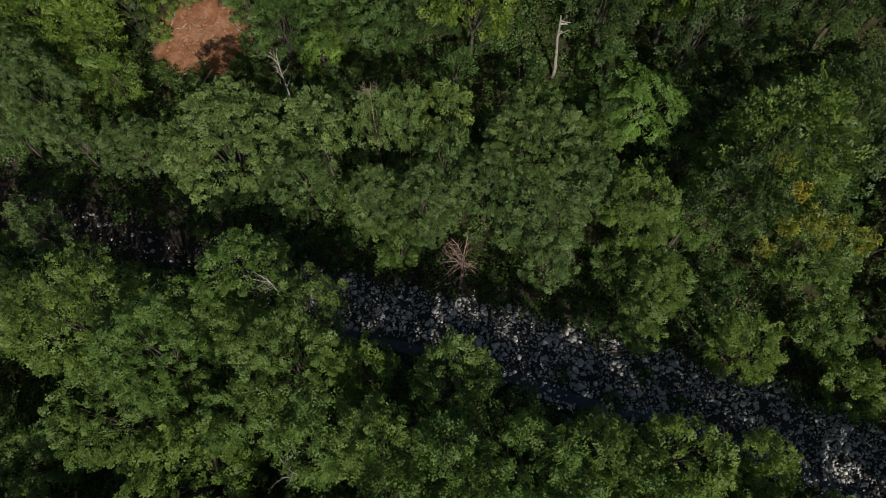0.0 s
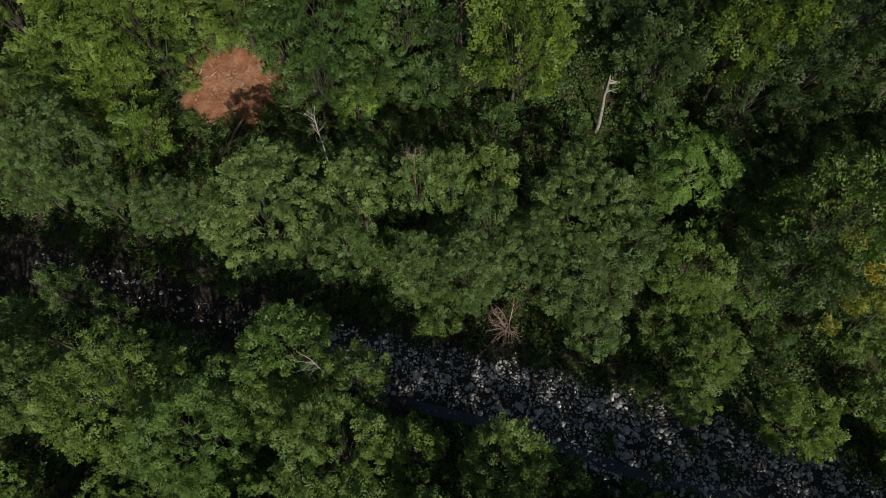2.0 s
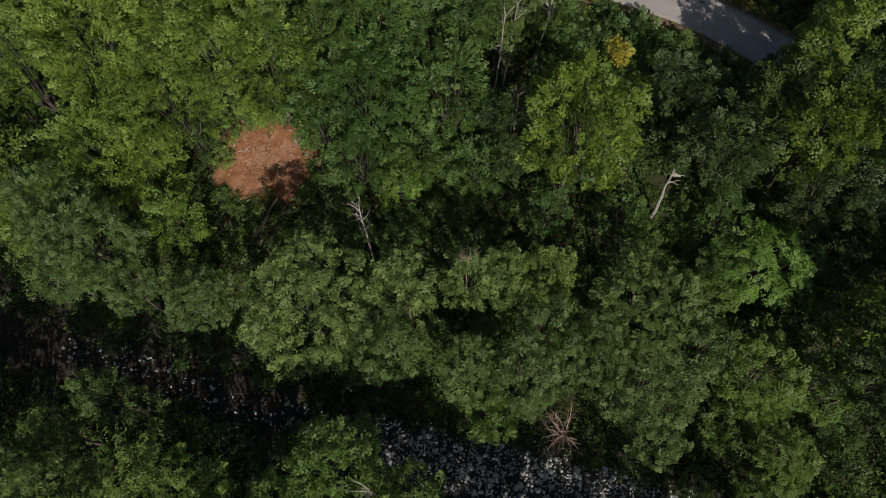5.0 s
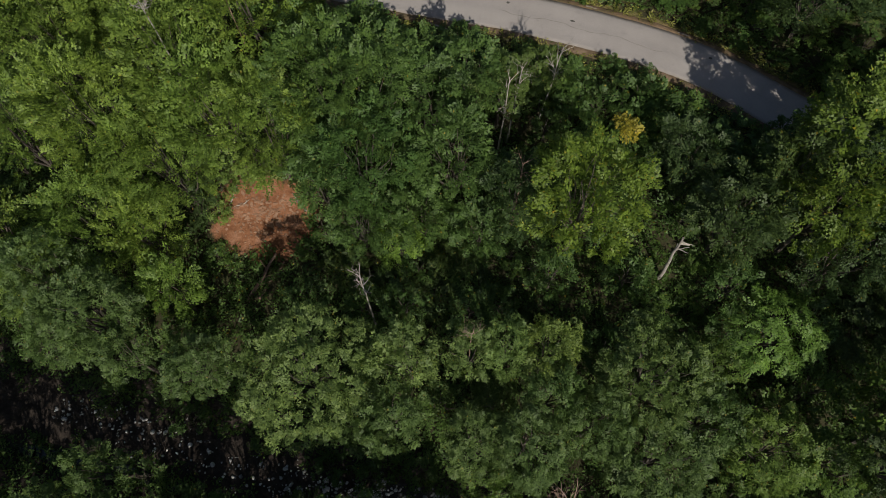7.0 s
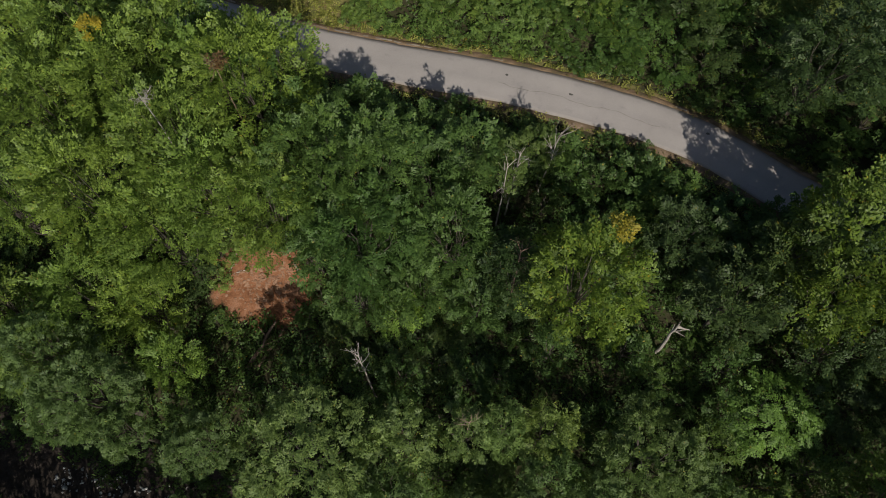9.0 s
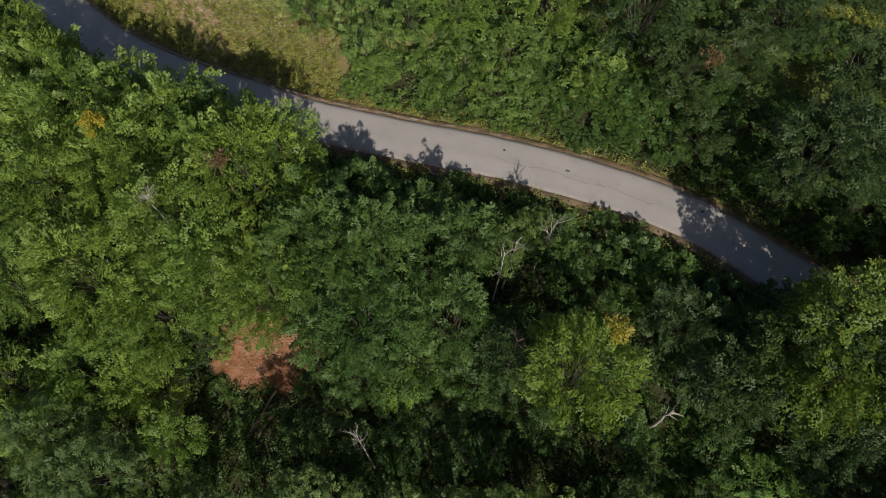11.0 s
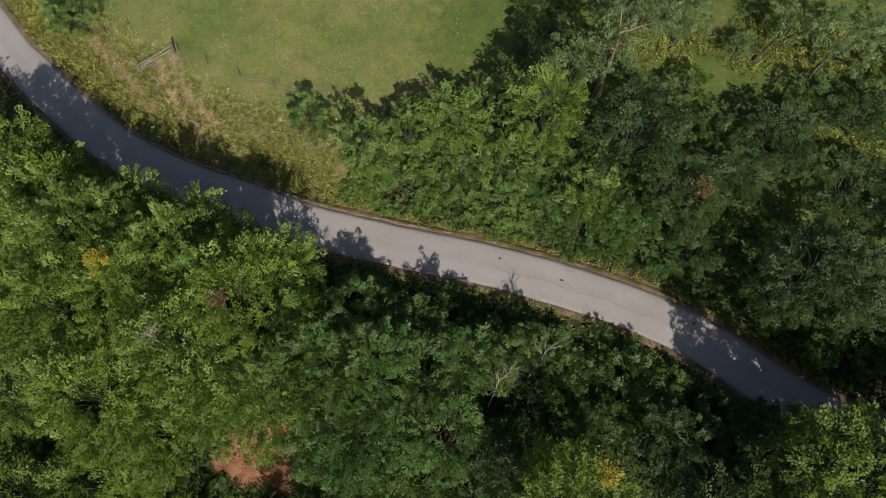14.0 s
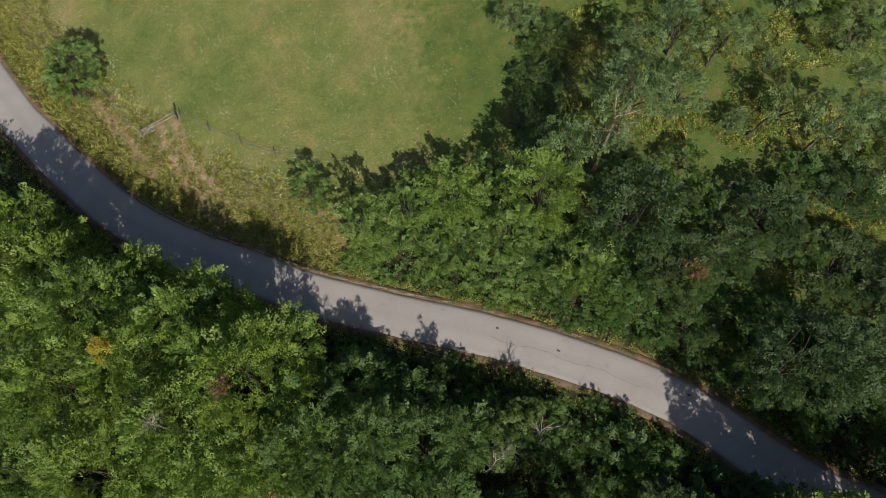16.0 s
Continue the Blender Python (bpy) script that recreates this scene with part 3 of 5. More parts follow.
def trunk_mesh(v):
    """A trunk one metre tall and one metre thick, to be scaled."""
    if v not in TRUNKS:
        r = np.random.RandomState(50 + v)
        path, x, y = [], 0.0, 0.0
        for i in range(7):
            u = i / 6
            path.append(((x, y, u), (0.5 + 0.32 * (1 - u) ** 6) * (1 - 0.4 * u)))
            x, y = x + r.uniform(-0.25, 0.25), y + r.uniform(-0.25, 0.25)
        TRUNKS[v] = tubes_mesh("trunk", [path], BARK, 7)
    return TRUNKS[v]


PLANTED = []


def plant(name, kind, x, y, top, R, label, group, lean=(0.0, 0.0)):
    """A tree or shrub: an empty at its foot, with trunk, limbs and crown."""
    nominal = min(SIZES, key=lambda s: abs(math.log(s / R)))
    v = len(PLANTED) % 2
    crown, limbs, rz = crown_variant(kind, nominal, v)
    s = R / nominal
    base = gz(x - lean[0], y - lean[1])
    height = top - base
    tallest = max(0.35, height * 0.8 / (1.8 * rz))
    sz = min(max(s * (1.3 if "slow" in STYLES[kind] else 1.0), min(0.34 * height / rz, 2.0 * s)), tallest)
    tree = tagged(new(name), label, name.replace("_", " ").split()[-1], group)
    tree.location = (x - lean[0], y - lean[1], base - 0.15)
    turn = pose(0, 0, 0, 0, 0, (len(PLANTED) * 137.5) % 360)
    mid = height + 0.15 - sz * rz
    put = Matrix.Translation((lean[0], lean[1], mid)) @ turn @ Matrix.Diagonal((s, s, sz, 1))
    girth = 0.09 + 0.075 * R
    foot = mid - 0.9 * sz * rz
    if foot > 0.3:
        shear = Matrix.Identity(4)
        shear[0][2], shear[1][2] = lean[0] / (foot + 0.2), lean[1] / (foot + 0.2)
        part("trunk", trunk_mesh(len(PLANTED) % 4), tree, shear @ Matrix.Diagonal((girth, girth, foot + 0.2, 1)))
    part("branchwork", limbs, tree, put)
    part("crown", crown, tree, put)
    PLANTED.append((x, y, top, R))
    return tree


# Trees of the far bank, south of the creek
GROVE = "trees along the south bank of the creek"
for x, y, top, R in [(-24.5, 12.5, 5.4, 4.2), (-18.5, 9.8, 6.2, 3.6), (-21.5, 6.4, 3.5, 3.6), (-13.3, 15.6, 4.6, 3.2), (-9.6, 9.0, 5.7, 3.6), (-7.8, 4.6, 5.5, 3.2),
                     (-15.5, 2.4, 4.4, 4.0), (-4.1, 4.4, 6.8, 2.6), (0.6, 8.4, 3.4, 2.9), (0.2, 3.3, 7.4, 3.0), (5.0, 3.2, 7.8, 2.8), (9.8, 3.4, 6.2, 2.8), (15.0, 3.4, 5.0, 2.9),
                     (20.0, 3.0, 2.6, 2.6), (25.4, -1.2, 4.0, 2.6), (30.5, -2.2, 4.6, 2.8), (35.2, -0.4, 4.0, 2.8), (21.0, -1.6, 5.2, 2.8),  (-16.8, 13.0, 3.8, 2.5), (-12.8, 11.5, 3.6, 2.5), (-13.0, 6.0, 4.0, 2.6), (-5.2, 9.5, 3.0, 2.0), (2.6, -0.2, 8.4, 2.4), (7.4, 0.2, 8.4, 2.4), (12.4, 0.4, 7.4, 2.4), (-2.0, 0.4, 7.8, 2.4)]:
    plant("alder_tree", "alder", x, y, top, R, "leafy light-green alder on the creek's south bank", GROVE)
for x, y, top, R in [(-9.0, 14.0, 3.8, 2.3), (-32.6, 18.0, 0.4, 1.8), (-30.2, 20.6, 0.2, 1.8), (-35.8, 14.5, 3.2, 3.2), (-40.2, 18.2, 3.0, 3.2), (-30.4, 13.4, 4.0, 3.0)]:
    plant("willow_tree", "willow", x, y, top, R, "grey-green willow leaning over the shaded creek", GROVE)

# Alders added to the south-west to keep sun off the creek.
for x, y, top, R in [(-34.0, 7.5, 2.6, 3.4), (-40.0, 10.5, 5.4, 4.0), (-27.5, 3.6, -1.0, 2.6), (-46.5, 13.0, 5.6, 4.0), (-47.5, 20.0, 6.0, 4.0), (-50.0, 27.0, 6.0, 3.8)]:
    plant("alder_tree", "alder", x, y, top, R, "alder behind the creek's south bank, added to shade the creek", GROVE)
# A row outside the view, added to block sun from the creek bed.
for k in range(18):
    x = -29 + 4.0 * k + 1.2 * math.sin(k * 2.1)
    plant("alder_tree", "alder", x, -3.9 - 0.6 * (k % 3), 5.6 + 0.7 * math.sin(k * 1.7), 3.3, "alder behind the creek's south bank, added to shade the creek", GROVE)

# Willows of the near bank
GROVE = "willows along the north bank of the creek"
for x, y, top, R in [(-16.4, 26.8, 3.2, 4.6), (-3.4, 26.0, -4.5, 1.9), (-12.6, 23.8, -0.6, 2.0), (-9.5, 27.9, 2.6, 2.3), (-10.6, 24.2, 0.6, 2.4), (-5.3, 28.2, 2.8, 1.9), (-2.7, 28.6, 3.2, 1.9), (0.2, 28.5, 3.2, 2.0), (0.4, 25.6, 2.0, 2.1), (-4.6, 22.2, 0.8, 2.6), (-1.4, 22.0, 0.8, 2.9),
                     (6.8, 26.6, 3.6, 3.8), (7.2, 21.4, 0.9, 3.4), (3.4, 23.8, 1.4, 2.5), (10.8, 24.0, 1.0, 2.4), (-24.4, 27.6, -1.0, 2.5), (-31.2, 30.6, 3.5, 3.2), (-29.4, 28.4, 0.2, 1.9), (-34.8, 29.6, -0.6, 2.2),
                     (-34.4, 33.0, 4.4, 2.9), (-43.5, 32.4, 2.0, 3.0), (-44.5, 15.0, 4.0, 3.2), (8.0, 18.2, -2.2, 2.0)]:
    plant("willow_tree", "pale_willow" if (x, y) in ((-16.4, 26.8), (-5.3, 28.2), (-2.7, 28.6), (0.2, 28.5), (-9.5, 27.9)) else "willow", x, y, top, R, "dense rounded grey-green willow on the creek's north bank", GROVE)
for x, y, top, R in [(16.6, 16.8, -2.6, 2.6), (15.0, 22.0, 0.4, 2.8), (18.8, 21.4, 0.0, 2.3), (21.7, 11.4, -1.0, 2.6), (14.6, 13.6, -3.4, 1.9), (28.0, 13.2, -1.4, 2.4), (29.6, 8.8, -2.6, 2.2),
                     (26.8, 18.0, 1.0, 2.8), (-3.4, 19.4, -1.8, 1.8), (12.4, 28.2, -1.4, 1.9)]:
    plant("alder_tree", "alder", x, y, top, R, "young green alder beside the stony creek bed", GROVE)
plant("willow_tree", "willow", -3.0, 46.6, 5.4, 2.3, "grey-green sallow round bare white stems", "beeches on the slope below the road")
plant("willow_tree", "willow", -0.4, 48.0, 4.6, 1.7, "grey-green sallow round bare white stems", "beeches on the slope below the road")
plant("lime_tree", "lime", 15.5, 29.9, 1.6, 2.9, "bright green young lime with drooping sprays", GROVE)

# Beeches on the slope below the road
GROVE = "beeches on the slope below the road"
for x, y, top, R in [(-32.9, 38.0, 3.0, 3.3), (-27.6, 42.4, 6.2, 3.4), (-19.6, 43.9, 7.4, 3.3), (-12.9, 41.8, 7.4, 3.6), (-15.4, 45.0, 10.3, 3.2), (-23.2, 44.4, 9.2, 2.9), (-31.6, 43.8, 9.3, 3.5),
                     (-25.7, 47.0, 11.2, 2.8), (-29.3, 50.8, 11.3, 3.6), (-34.8, 50.0, 10.8, 3.6), (-32.7, 55.3, 11.8, 3.6), (-36.5, 58.9, 9.2, 3.0), (-27.1, 53.8, 11.0, 3.0),
                     (-20.4, 50.6, 12.4, 3.6), (-23.8, 51.8, 10.8, 2.6), (-18.4, 53.0, 9.4, 2.4), (-12.4, 45.8, 9.6, 3.4), (-13.2, 50.2, 6.8, 2.5), (-8.0, 46.0, 6.2, 2.8), (-16.8, 49.0, 8.4, 2.6)]:
    # Mid-slope beeches take the leaf copy coloured as if in shade.
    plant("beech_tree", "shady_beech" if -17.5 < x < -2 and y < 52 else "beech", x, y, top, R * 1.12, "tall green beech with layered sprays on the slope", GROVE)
for x, y, top, R in [(-6.4, 41.6, 5.4, 3.0), (-5.0, 46.6, 7.4, 2.2), (-8.6, 50.0, 3.4, 2.0), (-30.5, 58.1, 8.0, 2.6), (-25.6, 56.9, 8.0, 2.2), (-39.7, 62.3, 9.4, 2.7), (-35.7, 54.9, 10.6, 2.8), (-21.6, 55.0, 8.0, 2.0), (-38.5, 44.0, 8.0, 3.6), (-40.0, 52.0, 9.0, 3.6), (-40.5, 37.0, 3.5, 3.4), (-42.1, 60.5, 10.0, 3.0), (-45.8, 62.5, 9.6, 3.2)]:
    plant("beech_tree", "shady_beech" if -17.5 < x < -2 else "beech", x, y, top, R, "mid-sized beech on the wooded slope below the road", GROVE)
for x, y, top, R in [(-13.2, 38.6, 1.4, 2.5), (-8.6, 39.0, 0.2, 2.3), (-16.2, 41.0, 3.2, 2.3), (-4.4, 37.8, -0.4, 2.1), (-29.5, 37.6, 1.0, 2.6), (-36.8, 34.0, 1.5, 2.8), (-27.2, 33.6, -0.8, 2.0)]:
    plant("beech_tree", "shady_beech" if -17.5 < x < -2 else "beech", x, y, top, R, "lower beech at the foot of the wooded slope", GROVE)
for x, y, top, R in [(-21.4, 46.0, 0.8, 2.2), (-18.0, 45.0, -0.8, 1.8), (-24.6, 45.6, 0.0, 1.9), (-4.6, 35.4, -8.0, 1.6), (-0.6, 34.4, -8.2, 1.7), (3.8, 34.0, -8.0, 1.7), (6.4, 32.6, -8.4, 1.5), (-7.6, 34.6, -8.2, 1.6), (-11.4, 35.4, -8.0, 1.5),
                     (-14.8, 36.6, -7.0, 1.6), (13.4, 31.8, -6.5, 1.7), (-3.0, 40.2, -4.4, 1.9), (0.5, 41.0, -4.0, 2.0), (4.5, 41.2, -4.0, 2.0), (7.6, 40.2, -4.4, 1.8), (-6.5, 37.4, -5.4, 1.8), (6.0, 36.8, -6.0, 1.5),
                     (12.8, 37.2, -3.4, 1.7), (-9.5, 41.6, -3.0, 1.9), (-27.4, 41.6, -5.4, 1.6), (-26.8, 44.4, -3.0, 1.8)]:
    plant("hornbeam_sapling", "broadleaf", x, y, top, R, "young hornbeam at the foot of the slope, shade put into its leaf colour", GROVE)
# Filler crowns hidden under the beeches, added to make the road's shadow solid.
for x, y, top, R in [(-34.0, 57.2, 8.8, 2.5), (-29.6, 56.6, 8.4, 2.4), (-37.8, 60.7, 7.8, 2.5), (-25.0, 54.6, 8.4, 2.3), (-41.2, 63.1, 7.0, 2.4), (-21.0, 53.0, 7.6, 2.2)]:
    plant("hornbeam_tree", "shrub", x, y, top, R, "hidden dense hornbeam added beneath the beeches to deepen their shadow", GROVE)
for x, y, top, R in [(14.6, 40.8, 3.4, 2.1), (18.6, 41.6, 5.6, 2.2), (11.6, 41.6, 3.6, 2.1), (21.4, 39.8, 8.6, 2.3), (14.0, 43.6, 1.8, 1.6), (16.6, 42.6, 2.2, 1.8)]:
    plant("hornbeam_tree", "shrub", x, y, top, R, "dense green hornbeam beneath the tall maples", GROVE)
plant("hazel_shrub", "lime", -10.4, 37.8, -3.6, 1.9, "bright green hazel shrub at the foot of the slope", GROVE)

# Maples and oaks at the eastern end
GROVE = "maples on the eastern slope"
# The maple at y 33.6 takes the leaf colour darkened for shade.
for x, y, top, R in [(2.4, 37.4, 10.8, 3.8), (18.9, 38.5, 16.0, 4.5), (17.0, 36.0, 11.0, 2.7), (18.6, 33.6, 7.4, 2.6), (22.6, 23.2, 11.0, 4.2)]:
    plant("maple_tree", "maple" if x < 10 else "broadleaf" if y == 33.6 else "open_maple", x, y, top, R, "yellowish-green maple with some turned leaves", GROVE)
# Added as shade for the road: the unseen 16 m pair, and (20.8, 37.4).
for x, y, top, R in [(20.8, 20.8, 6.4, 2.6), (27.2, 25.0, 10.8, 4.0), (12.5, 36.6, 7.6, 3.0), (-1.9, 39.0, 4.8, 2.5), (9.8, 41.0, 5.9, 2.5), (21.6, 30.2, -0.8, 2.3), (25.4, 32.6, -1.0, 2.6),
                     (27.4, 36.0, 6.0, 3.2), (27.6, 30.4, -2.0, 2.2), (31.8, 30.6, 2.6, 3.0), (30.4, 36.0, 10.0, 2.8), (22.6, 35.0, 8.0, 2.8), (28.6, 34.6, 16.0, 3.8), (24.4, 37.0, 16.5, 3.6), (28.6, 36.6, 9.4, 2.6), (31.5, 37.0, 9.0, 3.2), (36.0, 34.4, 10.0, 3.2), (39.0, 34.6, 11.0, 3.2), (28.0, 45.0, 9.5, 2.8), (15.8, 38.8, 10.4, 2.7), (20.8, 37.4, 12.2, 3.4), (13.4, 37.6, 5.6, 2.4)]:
    plant("maple_tree", "broadleaf", x, y, top, R, "dark green maple among taller trees, shade put into its leaf colour", GROVE)

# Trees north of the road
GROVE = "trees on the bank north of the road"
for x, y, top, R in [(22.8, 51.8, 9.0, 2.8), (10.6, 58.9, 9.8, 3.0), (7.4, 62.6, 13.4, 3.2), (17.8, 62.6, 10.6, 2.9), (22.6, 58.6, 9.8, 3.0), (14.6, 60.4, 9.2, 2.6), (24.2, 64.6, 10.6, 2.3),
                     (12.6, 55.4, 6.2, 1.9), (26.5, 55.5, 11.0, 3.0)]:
    plant("hornbeam_tree", "broadleaf", x, y, top, R, "dark green hornbeam on the bank above the road, shade put into its leaf colour", GROVE)
plant("maple_tree", "broadleaf", 18.7, 51.6, 13.2, 3.7, "dark green maple leaning over the road, shade put into its leaf colour", GROVE)
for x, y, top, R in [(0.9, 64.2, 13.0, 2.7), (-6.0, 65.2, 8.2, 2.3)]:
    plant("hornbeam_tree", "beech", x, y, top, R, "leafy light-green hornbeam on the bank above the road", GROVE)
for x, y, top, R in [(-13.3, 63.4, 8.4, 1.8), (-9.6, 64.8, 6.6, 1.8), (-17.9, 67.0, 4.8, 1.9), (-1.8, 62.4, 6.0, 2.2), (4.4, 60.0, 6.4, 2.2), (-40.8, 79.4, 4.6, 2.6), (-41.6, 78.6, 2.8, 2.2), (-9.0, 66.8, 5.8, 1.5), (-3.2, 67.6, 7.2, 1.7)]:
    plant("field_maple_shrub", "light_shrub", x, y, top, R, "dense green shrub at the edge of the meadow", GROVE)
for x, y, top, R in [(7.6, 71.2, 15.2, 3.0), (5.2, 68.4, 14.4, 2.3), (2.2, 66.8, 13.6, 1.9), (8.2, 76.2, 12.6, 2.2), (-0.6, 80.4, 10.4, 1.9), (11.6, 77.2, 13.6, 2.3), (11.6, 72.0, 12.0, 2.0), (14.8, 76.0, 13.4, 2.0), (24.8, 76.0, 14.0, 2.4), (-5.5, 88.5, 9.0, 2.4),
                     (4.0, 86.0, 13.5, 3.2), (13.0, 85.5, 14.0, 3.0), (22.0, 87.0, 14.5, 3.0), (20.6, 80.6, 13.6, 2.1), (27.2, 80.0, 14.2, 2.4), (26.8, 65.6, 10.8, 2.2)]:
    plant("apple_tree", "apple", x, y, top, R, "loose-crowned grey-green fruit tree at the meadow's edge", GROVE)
# Dark crowns stand in for the shadow on the grass here.
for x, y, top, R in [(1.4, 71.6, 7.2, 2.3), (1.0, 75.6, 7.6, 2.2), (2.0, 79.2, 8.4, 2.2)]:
    plant("hornbeam_tree", "broadleaf", x, y, top, R, "dark hornbeam standing in for tree shadow at the meadow's corner", GROVE)
rb = np.random.RandomState(77)
for k in range(40):
    x, y = rb.uniform(6, 29), rb.uniform(64.5, 71) if k < 16 else rb.uniform(71, 85)
    plant("meadow_shrub", "apple" if k % 3 else "light_shrub", x, y, gz(x, y) + rb.uniform(0.9, 2.4), rb.uniform(0.7, 1.6), "loose grey-green shrub in the rough grass", GROVE)
plant("apple_tree", "apple", 18.9, 70.4, 12.8, 1.4, "thin leaning fruit tree with an open crown in the meadow", GROVE, lean=(1.5, 0.6))
plant("apple_tree", "apple", 22.2, 68.4, 14.6, 2.3, "leaning fruit tree with a wide loose crown in the meadow", GROVE, lean=(1.5, 0.7))

# Shrubs that clothe the bank and the lower road edge
GROVE = "shrubs along the road"
rs = np.random.RandomState(8)
for k in range(134):
    u = rs.uniform(0, 1)
    i = int(np.argmin(np.abs(ROAD[:, 0] - (-16 + 41 * u))))
    t = ROAD[i + 1, :2] - ROAD[i - 1, :2]
    t /= np.linalg.norm(t)
    off = 2.85 + 5.9 * rs.uniform(0, 1) ** 1.4
    x, y = ROAD[i, 0] - t[1] * off, ROAD[i, 1] + t[0] * off
    R = rs.uniform(1.1, 1.7) if off > 4.2 else rs.uniform(0.6, 0.85)
    plant("bank_shrub", "light_shrub" if x < 1 else "shrub", x, y, gz(x, y) + (rs.uniform(1.3, 2.4) if off > 4.2 else rs.uniform(0.7, 1.2)), R, "dense green shrub on the road bank", GROVE)
for x, y, h, R in [(-3.6, 64.6, 2.6, 1.5), (3.6, 62.6, 2.6, 1.6), (-1.4, 66.0, 2.4, 1.5), (4.6, 65.6, 3.0, 1.7), (2.2, 67.4, 2.6, 1.5), (7.4, 66.4, 3.0, 1.7), (10.4, 64.6, 3.2, 1.8), (12.2, 67.6, 2.8, 1.6), (-5.4, 62.6, 2.6, 1.5), (1.6, 60.6, 2.6, 1.5),
                   (14.0, 63.6, 3.0, 1.7), (-7.4, 61.6, 2.4, 1.4), (20.4, 66.4, 2.8, 1.6), (20.6, 60.4, 3.4, 1.8)]:
    plant("bank_shrub", "shrub", x, y, gz(x, y) + h, R, "dense green shrub between the bank and the meadow", GROVE)
for k in range(96):
    u = rs.uniform(0, 1)
    i = int(np.argmin(np.abs(ROAD[:, 0] - (-15 + 29 * u))))
    t = ROAD[i + 1, :2] - ROAD[i - 1, :2]
    t /= np.linalg.norm(t)
    off = 2.9 + 6.6 * rs.uniform(0, 1) ** 1.3
    x, y = ROAD[i, 0] + t[1] * off, ROAD[i, 1] - t[0] * off
    R = rs.uniform(0.9, 1.6) if off > 4.6 else rs.uniform(0.6, 0.9)
    plant("roadside_shrub", "shrub", x, y, gz(x, y) + (rs.uniform(2.2, 4.2) if off > 4.6 else rs.uniform(0.9, 1.7)), R, "dark green shrub below the road edge", GROVE)

# Woods that fill the gaps and carry on out of sight
GROVE = "other trees of the valley woods"
known = np.array(PLANTED)
WOODS = []
for gx in np.arange(-66, 62, 4.0):
    for gy in np.arange(-34, 66, 4.0):
        x, y = gx + rs.uniform(-1.2, 1.2), gy + rs.uniform(-1.2, 1.2)
        if 7.4 < x < 11.4 and 30.5 < y < 36.0:
            continue
        d, c = float(beside(ROAD, x, y)[0][0]), float(beside(CREEK, x, y)[0][0])
        seen = -50 < x < 38 and -7 < y
        if d > -6.5 or abs(c) < 5.2 or (seen and math.hypot((x + 22.5) / 6.0, (y - 40.0) / 7.0) < 1):
            continue
        gap = np.hypot(known[:, 0] - x, known[:, 1] - y)
        base = gz(x, y)
        if seen:
            steep = -21 < d < -8 and not (8 < x < 11.5 and 33 < y < 38) and not (-28.5 < x < -16.5 and 36 < y < 46)
            if np.any(gap < (0.45 * known[:, 3] + 0.4 if steep else 0.8 * known[:, 3] + 0.9)):
                continue
            top = base + (rs.uniform(3.6, 6.6) if steep else rs.uniform(2.6, 5.2))
            plant("understory_tree", "sapling", x, y, top, rs.uniform(1.5, 2.2), "low shaded sapling between the taller trees", GROVE)
        elif not np.any(gap < 3.6) and (len(WOODS) == 0 or min(math.hypot(x - a, y - b) for a, b in WOODS) > 6.0):
            WOODS.append((x, y))
            plant("woodland_tree", "distant", x, y, base + rs.uniform(11, 16), rs.uniform(3.6, 4.4), "green broadleaf tree of the surrounding woods", GROVE)


for x, y in [(8.2, 31.6), (9.6, 32.6), (11.2, 31.2), (11.4, 33.6), (8.0, 34.0), (9.0, 33.4), (7.9, 36.2), (11.6, 35.8), (9.3, 30.6), (12.3, 32.4)]:
    plant("bramble_shrub", "shrub", x, y, gz(x, y) + 0.9, 1.05, "low dark bramble round the foot of a snag", "brambles under the snag")
for x, y in [(-25.6, 38.2), (-18.0, 38.4)]:
    plant("bramble_shrub", "shrub", x, y, gz(x, y) + 1.0, 1.0, "dark green bramble at the edge of the red earth", "brambles by the red earth")


for x, y, R in [(-33, 26.6, 1.3), (-29.6, 20.6, 1.4), (-26.4, 19.0, 1.5), (-23.4, 17.6, 1.4), (-20.6, 23.6, 1.2), (-19.8, 17.2, 1.5), (-17.0, 18.6, 1.3), (-15.6, 21.4, 1.1), (-12.6, 20.6, 1.2), (-26.6, 24.8, 1.2), (-8.6, 21.2, 1.1),
                (2.6, 10.0, 1.2), (6.4, 8.4, 1.3), (10.2, 6.6, 1.3), (4.2, 17.4, 1.0), (11.6, 15.4, 1.1), (13.4, 8.8, 0.7), (16.0, 10.6, 0.6), (18.4, 8.6, 0.6), (25.0, 5.0, 1.0), (9.4, 10.8, 0.6)]:
    plant("creek_shrub", "sapling", x, y, gz(x, y) + R * rs.uniform(1.3, 2.0), R, "low dark green shrub at the water's edge", "shrubs along the creek")


for k in range(70):
    x, y = rs.uniform(-17, 16), rs.uniform(33.0, 43.5)
    if y < 35.6 or (7.4 < x < 12.0 and 30.5 < y < 37.2) or math.hypot(x + 12.7, y - 33) < 1.2 or any(math.hypot(x - a, y - b) < 1.5 for a, b in WOODS):
        continue
    WOODS.append((x, y))
    plant("hornbeam_sapling", "sapling", x, y, gz(x, y) + (rs.uniform(1.6, 3.4) if y > 36.5 else rs.uniform(1.0, 1.8)), rs.uniform(1.1, 1.5), "young hornbeam in the shade below the slope", "saplings at the foot of the slope")


